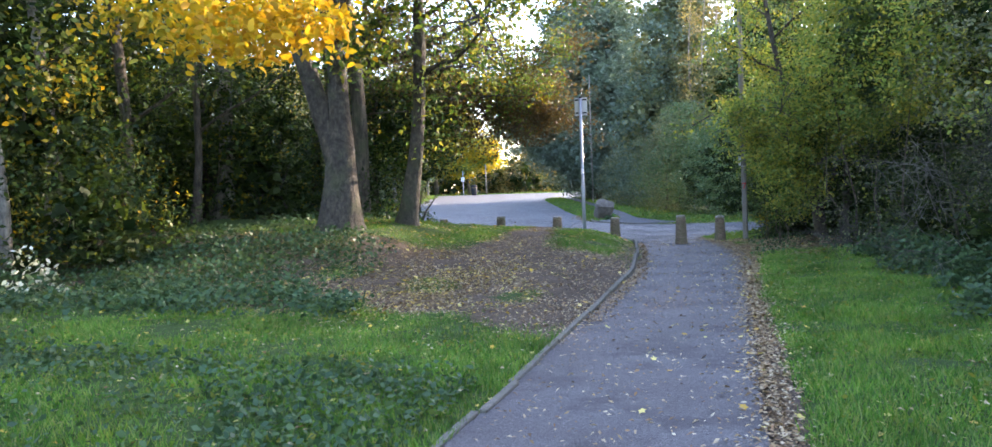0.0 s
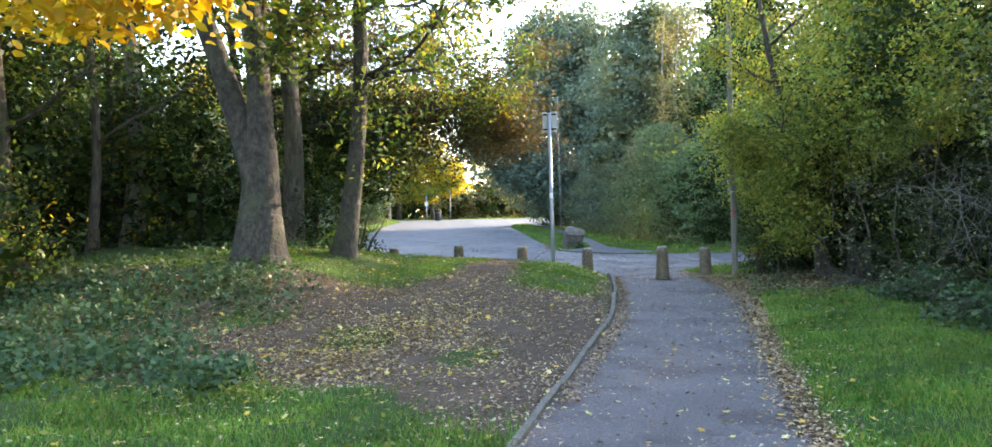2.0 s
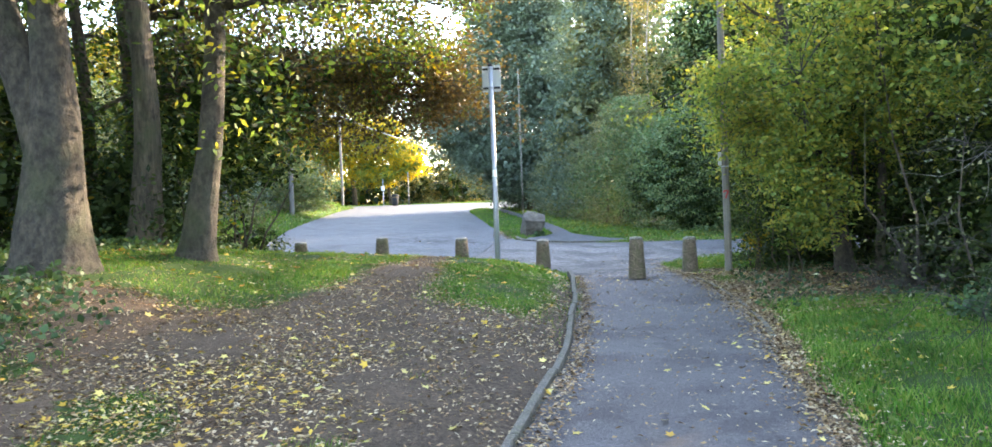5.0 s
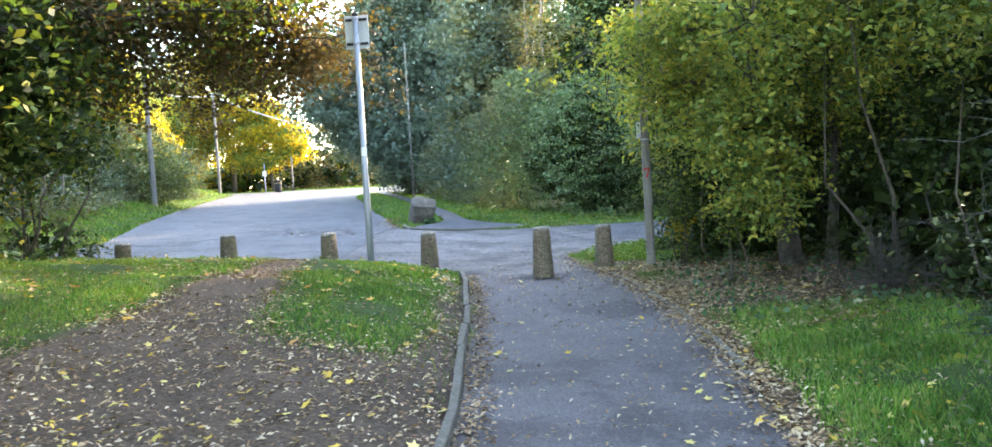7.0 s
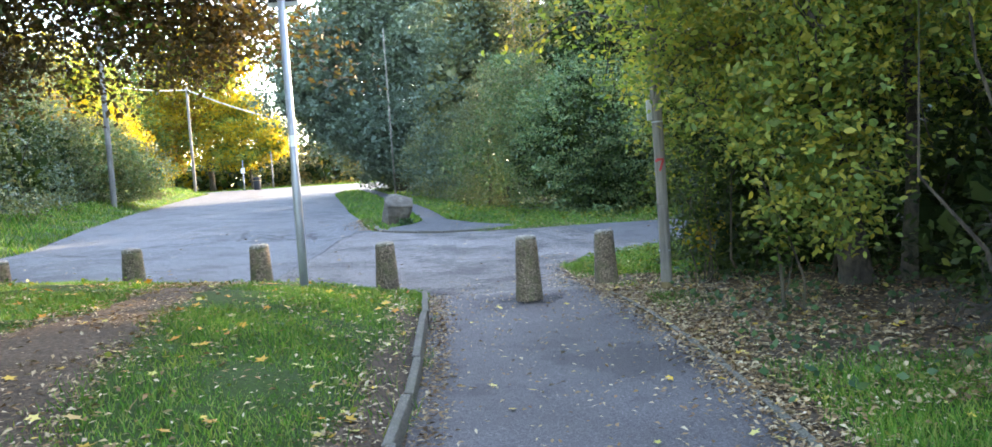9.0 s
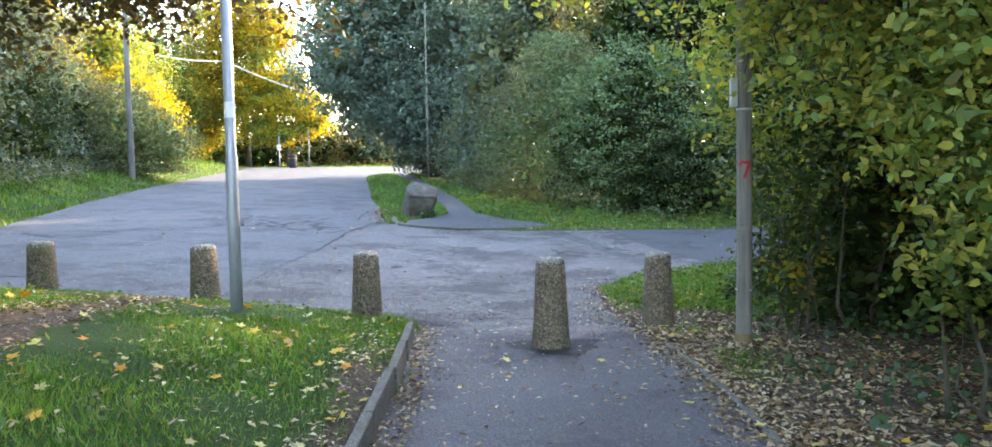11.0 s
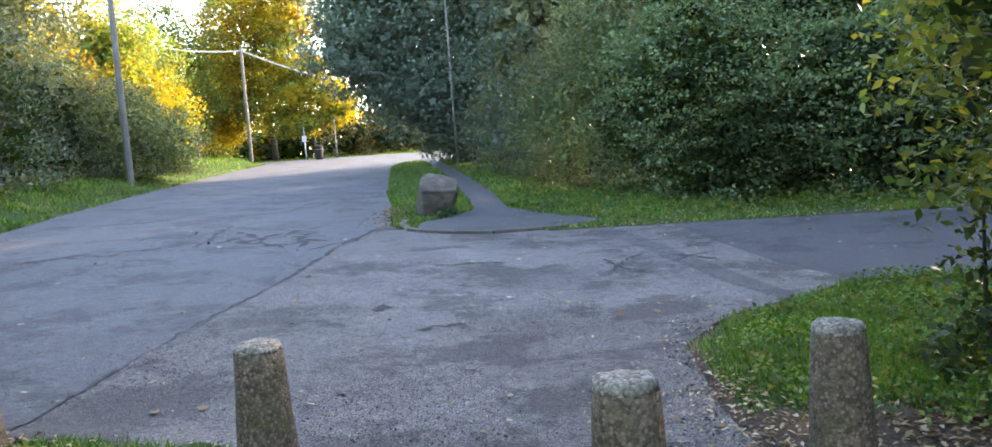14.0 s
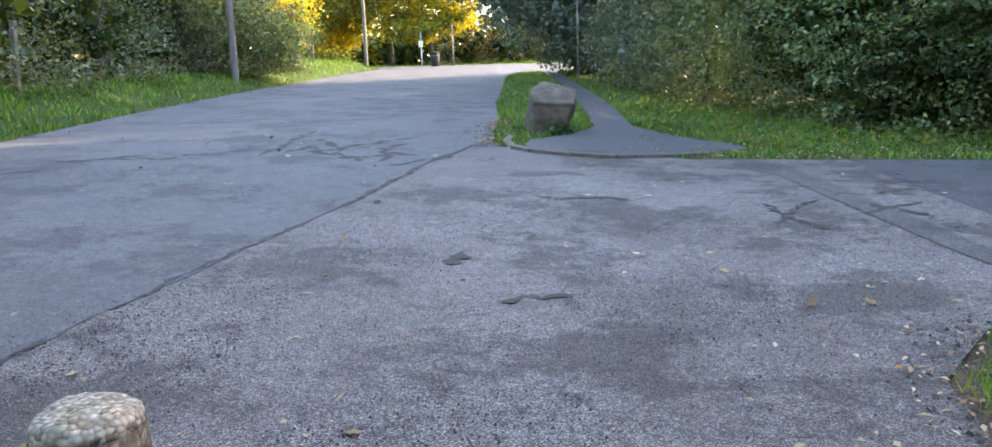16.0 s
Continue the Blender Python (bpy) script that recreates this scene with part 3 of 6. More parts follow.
def bush(x, y, rx, ry, h, label, mats, leaf=0.08, n_clump=260, per=40, clump=0.5, stems=7, name="bush", category="bush", group="", lift=0.0, core=6, core_mat=None, trunk=0.0, core_size=3.2, core_out=0.74):
    """An uneven mass of leaf bunches over stems; coarse leaves inside, dark by default to paint inner shade."""
    zb = hz(x, y)
    t = thing(name, x, y, zb, label, category, group)
    u = rng.normal(size=(n_clump, 3))
    u /= np.linalg.norm(u, axis=1)[:, None]
    u[:, 2] = np.abs(u[:, 2]) * 1.25 - 0.25 if lift == 0 else u[:, 2]
    lumps = rng.normal(size=(11, 3))
    lumps /= np.linalg.norm(lumps, axis=1)[:, None]
    bulge = np.max(u @ lumps.T, axis=1)
    r = 0.62 + 0.46 * bulge ** 3 + rng.normal(size=n_clump) * 0.05
    half = h if lift == 0 else (h - lift) / 2
    zc = 0.0 if lift == 0 else (h + lift) / 2
    p = u * r[:, None] * np.array([rx, ry, half])
    p[:, 2] = np.maximum(p[:, 2] + zc, 0.08)
    for k in range(stems):
        q = p[rng.integers(n_clump)] * 0.85
        b0 = Vector((q[0] * 0.25 + rng.normal() * 0.12 * rx, q[1] * 0.25 + rng.normal() * 0.12 * ry, -0.15))
        mid = Vector((q[0] * 0.6, q[1] * 0.6, q[2] * 0.5)) + Vector(rng.normal(size=3)) * 0.15
        r0 = trunk * rng.uniform(0.5, 1) if trunk else 0.012 + 0.006 * h
        bm = bmesh.new()
        tube(bm, [b0, b0.lerp(mid, 0.5) + Vector(rng.normal(size=3)) * 0.05 * h * 0.3, mid, Vector(q)], [r0, r0 * 0.85, r0 * 0.6, r0 * 0.2], 6)
        part("stem", bm, BARK if trunk else TWIG_SHADE, t, smooth=True)
    start, order = 0, np.argsort(np.sin(u[:, 0] * 4 + x) + np.sin(u[:, 1] * 4 + y) + np.sin(u[:, 2] * 5) + rng.normal(size=n_clump) * 0.9)
    for m, share in mats:
        c = int(round(share * n_clump))
        sel = p[order[start:start + c]]
        start += c
        if len(sel):
            tagged(leaf_mesh("foliage", clumps(sel, per, clump), leaf, m, t, fine=leaf < 0.08), kind="stuff")
    # inside leaves coloured near black, so depth reads as shade and gaps close
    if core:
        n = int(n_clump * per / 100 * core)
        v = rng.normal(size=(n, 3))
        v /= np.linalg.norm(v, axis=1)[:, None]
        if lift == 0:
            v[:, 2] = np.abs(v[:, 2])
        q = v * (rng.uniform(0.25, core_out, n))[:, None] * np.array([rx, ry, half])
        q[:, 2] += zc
        tagged(leaf_mesh("inner_foliage", q, leaf * core_size, core_mat or LEAF_DARK_SHADE, t, aspect=0.7), kind="stuff")
    return t


def twig_thicket(x, y, r, h, label, count=40, leaf_mats=(), per=10, lean=(0, 0), first=2, bark=None):
    """Bare arching grey branches with few leaves."""
    t = thing("hawthorn_thicket", x, y, hz(x, y), label, "bush")
    tips, twig_bm = [], bmesh.new()
    for k in range(count):
        a, q = rng.uniform(0, 6.28), r * math.sqrt(rng.random())
        s = Vector((q * 0.6 * math.cos(a), q * 0.6 * math.sin(a), -0.1))
        lp = limb(s, (0.45 * math.cos(a) + lean[0], 0.45 * math.sin(a) + lean[1], 1.6), h * rng.uniform(0.5, 0.95), -0.25, 10, 0.3)[:9]
        bm = bmesh.new()
        tube(bm, lp, [0.0075 * (1 - 0.85 * j / 8) + 0.0012 for j in range(9)], 5)
        part("branch", bm, bark or TWIG_SHADE, t)
        for j in range(first, 9):
            for _ in range(6 if first < 4 else 7):
                tp = limb(lp[j], Vector(rng.normal(size=3)) + Vector((0.3 * math.cos(a), 0.3 * math.sin(a), -0.1)), h * rng.uniform(0.06, 0.2), -0.3, 4, 0.34)
                tube(twig_bm, tp, [0.004, 0.0035, 0.003, 0.0025, 0.0015], 3)
                tips += [tuple(tp[2]), tuple(tp[4])]
    tagged(part("twig_spray", twig_bm, bark or TWIG_SHADE, t), kind="stuff")
    order, start = rng.permutation(len(tips)), 0
    for m, share in leaf_mats:
        c = int(share * len(tips))
        sel = [tips[i] for i in order[start:start + c]]
        start += c
        tagged(leaf_mesh("foliage", clumps(sel, per, 0.3), 0.042, m, t), kind="stuff")
    return t


def lobed_tree(x, y, label, name, category, group, lobes, mats, leaf, dens, bark=None, rad=0.2, inner=0.4, flat=0.5, clump=0.42):
    """A stem, a limb to each lobe, and on each lobe a shell of flat leaf sprays. lobes: centre and half sizes in world metres."""
    z0 = hz(x, y)
    t = thing(name, x, y, z0, label, category, group)
    top = max(q[2] for q in lobes) - z0
    bm = bmesh.new()
    lean = Vector((lobes[0][0] - x, lobes[0][1] - y, 0))
    pts = [Vector((0, 0, -0.3)) + (lean * (k / 8) ** 1.5) + Vector((0.1 * math.sin(k), 0.1 * math.cos(k * 1.3), (top + 0.3) * k / 8)) for k in range(9)]
    tube(bm, pts, [rad * (1.25 - 1.05 * k / 8) for k in range(9)], 10, 0.05)
    part("trunk", bm, bark or BARK, t, smooth=True)
    for li, (cx, cy, cz, ax, ay, az) in enumerate(lobes):
        c = Vector((cx - x, cy - y, cz - z0))
        s = min(pts, key=lambda q: abs(q.z - max(0.5, c.z - 0.35 * Vector((c.x, c.y, 0)).length)))
        mid = s.lerp(c, 0.5) + Vector(rng.normal(size=3)) * 0.12 * az
        bm = bmesh.new()
        tube(bm, [s, s.lerp(mid, 0.5), mid, mid.lerp(c, 0.6), c + Vector((0, 0, 0.4 * az))], [rad * 0.5, rad * 0.42, rad * 0.32, rad * 0.22, rad * 0.08], 7)
        part("limb", bm, bark or BARK, t, smooth=True)
        n = max(12, int(4 * math.pi * ((ax * ay + ay * az + ax * az) / 3) * dens))
        u = rng.normal(size=(n, 3))
        u /= np.linalg.norm(u, axis=1)[:, None]
        bumps = rng.normal(size=(14, 3))
        bumps /= np.linalg.norm(bumps, axis=1)[:, None]
        r = 0.72 + 0.34 * np.max(u @ bumps.T, axis=1) ** 4 + rng.normal(size=n) * 0.05
        p = u * r[:, None] * np.array([ax, ay, az]) + np.array(c)
        p[:, 2] = np.maximum(p[:, 2], 0.06)
        key = np.argsort(np.sin(p[:, 0] * 0.9 + li) + np.sin(p[:, 1] + 2 * li) + np.sin(p[:, 2] * 1.3) + rng.normal(size=n) * 0.8)
        start = 0
        for m, share in mats:
            k = int(round(share * n))
            sel = p[key[start:start + k]]
            start += k
            if len(sel):
                tagged(leaf_mesh("crown", clumps(sel, 26, clump, flat), leaf, m, t, droop=0.35, aspect=0.6), kind="stuff")
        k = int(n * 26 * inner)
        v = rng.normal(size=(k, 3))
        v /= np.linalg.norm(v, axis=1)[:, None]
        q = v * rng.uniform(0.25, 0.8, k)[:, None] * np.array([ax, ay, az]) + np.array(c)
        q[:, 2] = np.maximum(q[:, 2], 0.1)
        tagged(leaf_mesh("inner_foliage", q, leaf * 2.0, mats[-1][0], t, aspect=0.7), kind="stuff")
    return t


# big trees on the mound
sycamore = tree(-7.32, 14.75, "large grey-barked tree with twin trunks and yellowing leaves", "sycamore_tree",
     [(0.0, 0, -0.012, 0.0, 12, 0.325), (-0.10, 1.15, -0.235, 0.0, 10.0, 0.205)], BARK_GREY,
     [(LEAF_YELLOW, 0.22), (LEAF_GOLD, 0.12), (LEAF_GREEN, 0.66)], near_first=True, neck=(1.9, 0.74), limbs=6, limb_len=4.6, limb_from=0.45, sag=-0.24, leaf=0.13, per=11, clump=0.55, fine=True,
     masses=((2.5, -6.2, 2.6, 0.9, 0.8, 0.3, 80), (1.3, -5.6, 2.8, 1.0, 0.8, 0.32, 80), (-0.6, -4.6, 3.4, 1.0, 0.8, 0.36, 50), (1.7, -2.6, 4.4, 1.3, 1.0, 0.5, 60)), extra=((5.0, 0.32, -1, 0.2, 6.6), (5.4, 0.1, -1, 0.22, 6.4), (5.8, -0.3, -1, 0.4, 5.8), (5.8, 0.3, -1, 0.3, 5.6), (5.6, 1, -0.25, 0.1, 5.6), (5.9, 1, -0.4, 0.1, 5.2), (5.3, 1, -0.12, 0.12, 4.8), (5.2, 0.75, -0.75, 0.3, 5.4), (5.9, 0.9, -0.8, 0.4, 5.4), (5.6, 0.8, -1.0, 0.5, 5.2), (6.2, 0.6, 0.3, 0.9, 3.6), (6.2, -1, -0.6, 0.3, 5.0), (6.6, 0.4, -0.8, 0.3, 5.0), (3.2, 0.9, -0.3, 0.5, 1.6)))
# drooping boughs that carry the yellow sprays over the lawn
for tip, r0 in (((2.5, -6.2, 2.8), 0.05), ((1.3, -5.6, 3.0), 0.045), ((-0.6, -4.6, 3.6), 0.04)):
    bm = bmesh.new()
    root, end = Vector((-0.05, -0.1, 4.7)), Vector(tip)
    tube(bm, [root.lerp(end, k / 8) + Vector((0.05 * math.sin(k * 1.7), 0.05 * math.cos(k * 2.3), 0.75 * math.sin(math.pi * k / 8))) for k in range(9)], [r0 * (1 - 0.85 * k / 8) for k in range(9)], 7)
    part("limb", bm, BARK_GREY, sycamore, smooth=True)
tree(-6.6, 16.4, "slim grey tree leaning over the worn bank", "ash_tree", [(0.0, 0, 0.12, 0.0, 10, 0.17)], BARK_GREY,
     [(LEAF_GREEN, 0.45), (LEAF_MAPLE, 0.5), (LEAF_GOLD, 0.05)], masses=((0.8, 0.1, 2.3, 0.9, 0.9, 0.22, 26), (1.2, -0.2, 1.5, 0.6, 0.7, 0.18, 12), (0.9, -0.6, 2.9, 1.0, 0.9, 0.25, 26)), limbs=8, limb_len=3.4, limb_from=0.45, sag=-0.15, bias=(0.2, 0.0), leaf=0.11, per=6, clump=0.6,
     extra=((3.0, 1, 0.1, 0.45, 3.0), (4.2, 1, -0.3, 0.4, 3.4), (3.4, 0.8, 0.5, 0.3, 2.2), (5.4, 0.8, -0.7, 0.5, 3.4)))
tree(-10.4, 20.6, "copper-leaved tree with low spreading limbs", "copper_tree", [(0, 0, 0.04, 0.02, 9, 0.25)], BARK,
     [(LEAF_COPPER, 0.72), (LEAF_GREEN, 0.22), (LEAF_GOLD, 0.06)], limbs=8, limb_len=4.6, limb_from=0.45, sag=-0.04, bias=(0.4, 0.1), leaf=0.09, per=44, clump=0.46, reach=0.22, flat=0.4, masses=((3.9, 1.7, 4.2, 2.6, 1.7, 1.5, 110), (1.0, 1.2, 3.4, 2.0, 1.8, 1.4, 110), (5.6, 2.0, 2.7, 1.0, 0.8, 0.75, 70), (4.4, 1.8, 2.7, 1.3, 1.0, 0.8, 75), (5.4, 1.8, 3.6, 1.2, 1.0, 0.7, 50), (2.6, 1.5, 2.4, 1.6, 1.2, 0.8, 80), (2.0, 1.0, 3.3, 2.4, 1.6, 0.6, 90), (4.2, 1.2, 3.4, 1.8, 1.2, 0.6, 60), (0.5, 1.2, 4.6, 2.0, 1.6, 0.9, 70)),
     extra=((3.0, 1, 0.35, 0.12, 5.8), (3.2, 1, -0.1, 0.14, 5.4), (3.4, 1, 0.3, 0.10, 6.2), (3.7, 0.9, 0.55, 0.12, 6.0), (4.0, 1, 0.05, 0.12, 6.0), (4.3, 1, 0.3, 0.12, 6.4), (4.7, 0.8, -0.5, 0.15, 5.0), (4.4, 1, 0.5, 0.1, 6.2)))
for lx, ly, hh, rr, ln in ((-12.9, 13.4, 9, 0.15, 0.0), (-11.2, 10.6, 9, 0.12, -0.06), (-11.8, 17.6, 11, 0.2, 0.02)):
    tree(lx, ly, "pale-barked woodland tree among the bushes", "woodland_tree", [(0, 0, ln, 0, hh, rr)], BARK_PALE, [(LEAF_GOLD, 0.12), (LEAF_GREEN, 0.2), (LEAF_DARK_SHADE, 0.68)], limbs=8, limb_len=3.0, limb_from=0.42, leaf=0.13, per=16, clump=0.8, twigs=2, group="woodland trees")

bush(-8.1, 19.7, 1.5, 0.9, 3.6, "leafy green sapling low beside the road", [(LEAF_GREEN, 0.6), (LEAF_DARK_SHADE, 0.4)], leaf=0.11, n_clump=90, per=36, clump=0.5, stems=3, name="sapling", category="tree", lift=0.8, trunk=0.035, core=5)
tree(-8.5, 18.2, "dark upright trunk behind the twin tree", "woodland_tree", [(0, 0, 0.0, 0, 11, 0.22)], BARK, [(LEAF_GREEN, 0.6), (LEAF_DARK_SHADE, 0.4)], limbs=7, limb_len=2.6, limb_from=0.5, leaf=0.13, per=14, clump=0.8, twigs=2, group="woodland trees")

bush(-7.95, 20.5, 1.1, 0.9, 3.6, "low drooping green bough over the bank", [(LEAF_GREEN, 0.62), (LEAF_DARK_SHADE, 0.26), (LEAF_GOLD, 0.12)], leaf=0.085, n_clump=85, per=34, clump=0.42, stems=4, name="sapling", category="tree", lift=0.45, trunk=0.03, core=5)
bush(-8.6, 21.6, 0.8, 0.6, 1.1, "grey-green shrub at the foot of the bank", [(LEAF_GREY, 0.8), (LEAF_DARK_SHADE, 0.2)], leaf=0.06, n_clump=60, per=30, clump=0.24, stems=7, name="shrub", category="shrub", core=5)

# wood behind the lawn
rng = np.random.default_rng(11)
# the wood's shade is put into its large share of near-black leaves
WOOD = [(LEAF_DARK_SHADE, 0.84), (LEAF_GREEN, 0.11), (LEAF_GOLD, 0.05)]
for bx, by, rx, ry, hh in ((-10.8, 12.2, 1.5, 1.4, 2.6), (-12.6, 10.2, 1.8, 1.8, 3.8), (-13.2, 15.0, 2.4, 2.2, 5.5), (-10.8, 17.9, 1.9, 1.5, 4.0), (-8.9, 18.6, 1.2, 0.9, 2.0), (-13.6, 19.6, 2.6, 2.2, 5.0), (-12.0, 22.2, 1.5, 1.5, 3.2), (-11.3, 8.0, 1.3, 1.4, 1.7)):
    bush(bx, by, rx, ry, hh, "dense dark green woodland bush, shade in its leaf colour, yellow flecks", WOOD, leaf=0.10, n_clump=int(50 + 22 * rx * hh), per=36, clump=0.6, group="woodland bushes")
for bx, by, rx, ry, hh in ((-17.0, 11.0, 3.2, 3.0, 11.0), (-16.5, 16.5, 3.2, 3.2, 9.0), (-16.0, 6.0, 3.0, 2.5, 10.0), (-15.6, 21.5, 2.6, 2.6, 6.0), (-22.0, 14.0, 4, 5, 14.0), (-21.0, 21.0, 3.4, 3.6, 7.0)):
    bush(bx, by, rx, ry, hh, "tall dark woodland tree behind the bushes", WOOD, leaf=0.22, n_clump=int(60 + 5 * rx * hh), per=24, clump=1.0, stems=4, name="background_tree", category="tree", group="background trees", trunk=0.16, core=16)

# crowns added behind, mixed dark to deepen the wood's shade
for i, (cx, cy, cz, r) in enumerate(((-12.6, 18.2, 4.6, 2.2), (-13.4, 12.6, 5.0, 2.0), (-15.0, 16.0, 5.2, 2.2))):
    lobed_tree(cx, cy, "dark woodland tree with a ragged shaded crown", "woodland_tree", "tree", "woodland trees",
               ((cx, cy, cz, r, r * 0.9, r * 1.1), (cx + r * 0.7, cy - 0.4, cz - 1.6, r * 0.7, r * 0.6, r * 0.6), (cx - r * 0.6, cy, cz + 1.8, r * 0.8, r * 0.7, r * 0.7)), [(LEAF_GOLD, 0.25), (LEAF_GREEN, 0.25), (LEAF_DARK_SHADE, 0.5)] if i == 1 else [(LEAF_GREEN, 0.3), (LEAF_DARK_SHADE, 0.7)], 0.14, 2.4, rad=0.14, inner=0.06, clump=0.65)
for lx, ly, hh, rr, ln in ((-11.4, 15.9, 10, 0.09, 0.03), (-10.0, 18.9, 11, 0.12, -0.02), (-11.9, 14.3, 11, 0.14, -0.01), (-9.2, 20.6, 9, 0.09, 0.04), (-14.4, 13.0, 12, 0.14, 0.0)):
    tree(lx, ly, "thin dark woodland trunk in deep shade", "woodland_tree", [(0, 0, ln, 0, hh, rr)], BARK, [(LEAF_DARK_SHADE, 0.85), (LEAF_GREEN, 0.15)], limbs=9, limb_len=2.6, limb_from=0.18, leaf=0.12, per=14, clump=0.7, twigs=2, group="woodland trees")

# right of the path
rng = np.random.default_rng(12)
tree(1.95, 20.5, "field maple with yellow-green leaves leaning from the thicket", "field_maple", [(0.25, 0, -0.2, 0.0, 6.6, 0.115), (0.6, 0, 0.06, 0.0, 8, 0.06)], BARK_GREY,
     [(LEAF_MAPLE, 1.0)], limbs=9, limb_len=2.4, limb_from=0.22, sag=-0.35, leaf=0.078, per=17, clump=0.42, fine=True,
     extra=((1.9, -1, -0.2, 0.1, 1.1), (2.2, -0.9, 0.5, 0.2, 1.2), (2.6, -1, -0.5, 0.3, 1.4), (2.9, -0.3, -1, 0.2, 1.7), (3.2, -1, 0.2, 0.3, 1.5), (1.7, -0.5, -0.9, 0.1, 1.2)))
# boughs past y 21.5 mixed darker: shade by the pole put into leaf colour
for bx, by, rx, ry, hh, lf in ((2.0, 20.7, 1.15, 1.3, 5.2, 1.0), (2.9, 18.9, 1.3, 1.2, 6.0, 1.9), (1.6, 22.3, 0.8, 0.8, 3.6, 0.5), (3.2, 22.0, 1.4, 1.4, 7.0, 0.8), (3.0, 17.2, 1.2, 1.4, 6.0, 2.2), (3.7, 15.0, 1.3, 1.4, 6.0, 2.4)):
    bush(bx, by, rx, ry, hh, "dense field maple bough of small yellow-green leaves", [(LEAF_MAPLE, 0.82), (LEAF_GREEN, 0.18)] if by < 21.5 else [(LEAF_MAPLE, 0.28), (LEAF_GREEN, 0.34), (LEAF_DARK_SHADE, 0.38)], leaf=0.075, n_clump=int(40 + 14 * rx * hh), per=46, clump=0.34, stems=2, group="thicket by the path", lift=lf, trunk=0.03, core=13, core_size=2.0, core_out=0.72)
for bx, by, rx, ry, hh, lf in ((4.0, 12.6, 1.2, 1.3, 5.4, 1.6), (4.3, 10.6, 1.1, 1.2, 5.0, 1.2)):
    bush(bx, by, rx, ry, hh, "grey-green hawthorn bough above the lawn edge", [(LEAF_GREY, 0.8), (LEAF_MAPLE, 0.2)], leaf=0.07, n_clump=int(60 + 20 * rx * hh), per=28, clump=0.4, stems=3, group="hawthorn boughs", lift=lf, trunk=0.04, core=6, core_size=2.0, core_out=0.6)
twig_thicket(4.7, 16.9, 1.1, 3.6, "grey tangled hawthorn with few leaves", 20, [(LEAF_MAPLE, 0.1)], 4, (0.05, 0))
twig_thicket(4.2, 13.4, 1.3, 4.6, "grey tangled hawthorn beside the lawn", 30, [(LEAF_GREY, 0.5)], 9, (0.12, 0.05), 4)
twig_thicket(4.5, 15.4, 0.9, 4.9, "tall grey hawthorn crown of bare fine twigs", 24, [(LEAF_GREY, 0.25)], 6, (-0.05, 0), 5, TWIG_GREY)
twig_thicket(2.55, 18.15, 0.35, 1.3, "bare dark twiggy shrub under the maple", 16, (), 0, (0.1, 0))
# dark leaf share paints the black depth behind the lawn
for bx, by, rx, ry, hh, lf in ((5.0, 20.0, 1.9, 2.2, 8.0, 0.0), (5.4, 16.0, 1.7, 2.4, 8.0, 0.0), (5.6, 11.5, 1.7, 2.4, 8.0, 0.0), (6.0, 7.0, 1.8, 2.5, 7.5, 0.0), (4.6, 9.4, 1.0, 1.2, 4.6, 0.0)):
    bush(bx, by, rx, ry, hh, "tall shaded thicket behind the lawn", [(LEAF_GREY, 0.4), (LEAF_DARK_SHADE, 0.6)], leaf=0.14, n_clump=int(60 + 10 * rx * hh), per=30, clump=0.7, stems=6, group="shaded thicket", lift=lf, core=10)
# filler bushes added in near-black leaves to paint the hollow's shade
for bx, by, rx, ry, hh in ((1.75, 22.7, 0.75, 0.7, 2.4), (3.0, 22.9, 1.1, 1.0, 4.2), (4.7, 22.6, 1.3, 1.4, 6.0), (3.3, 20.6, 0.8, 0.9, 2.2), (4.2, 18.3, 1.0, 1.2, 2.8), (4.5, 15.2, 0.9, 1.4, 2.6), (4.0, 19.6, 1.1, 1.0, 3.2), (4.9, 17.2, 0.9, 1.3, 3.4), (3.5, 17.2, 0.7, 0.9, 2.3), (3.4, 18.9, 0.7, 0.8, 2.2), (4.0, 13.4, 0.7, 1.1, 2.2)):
    bush(bx, by, rx, ry, hh, "near-black undergrowth, its colour standing in for thicket shade", [(LEAF_DARK_SHADE, 0.97), (LEAF_GREEN, 0.03)], leaf=0.10, n_clump=int(50 + 16 * rx * hh), per=34, clump=0.45, stems=5, group="thicket undergrowth", core=12)
for bx, by, rx, ry, hh in ((3.1, 11.3, 0.7, 0.9, 0.6), (2.95, 13.4, 0.6, 0.8, 0.55), (2.75, 15.5, 0.55, 0.6, 0.45), (2.9, 9.2, 0.6, 0.8, 0.5)):
    bush(bx, by, rx, ry, hh, "low clump of dull green nettles", [(WEED, 1.0)], leaf=0.085, n_clump=80, per=26, clump=0.22, stems=8, name="nettle_clump", category="weeds", group="nettles", core=0)

bush(-9.15, 9.1, 0.4, 0.4, 0.62, "pale cream-leaved shrub at the wood edge", [(LEAF_PALE, 0.7), (WEED, 0.3)], leaf=0.09, n_clump=36, per=9, clump=0.16, stems=7, name="shrub", category="shrub", core=0)

bush(1.3, 19.4, 0.5, 0.75, 2.5, "low hanging field maple bough of small yellow-green leaves", [(LEAF_MAPLE, 0.9), (LEAF_GREEN, 0.1)], leaf=0.07, n_clump=60, per=40, clump=0.26, stems=3, group="thicket by the path", lift=0.5, trunk=0.02, core=5, core_size=1.8, core_out=0.6, core_mat=LEAF_GREEN)
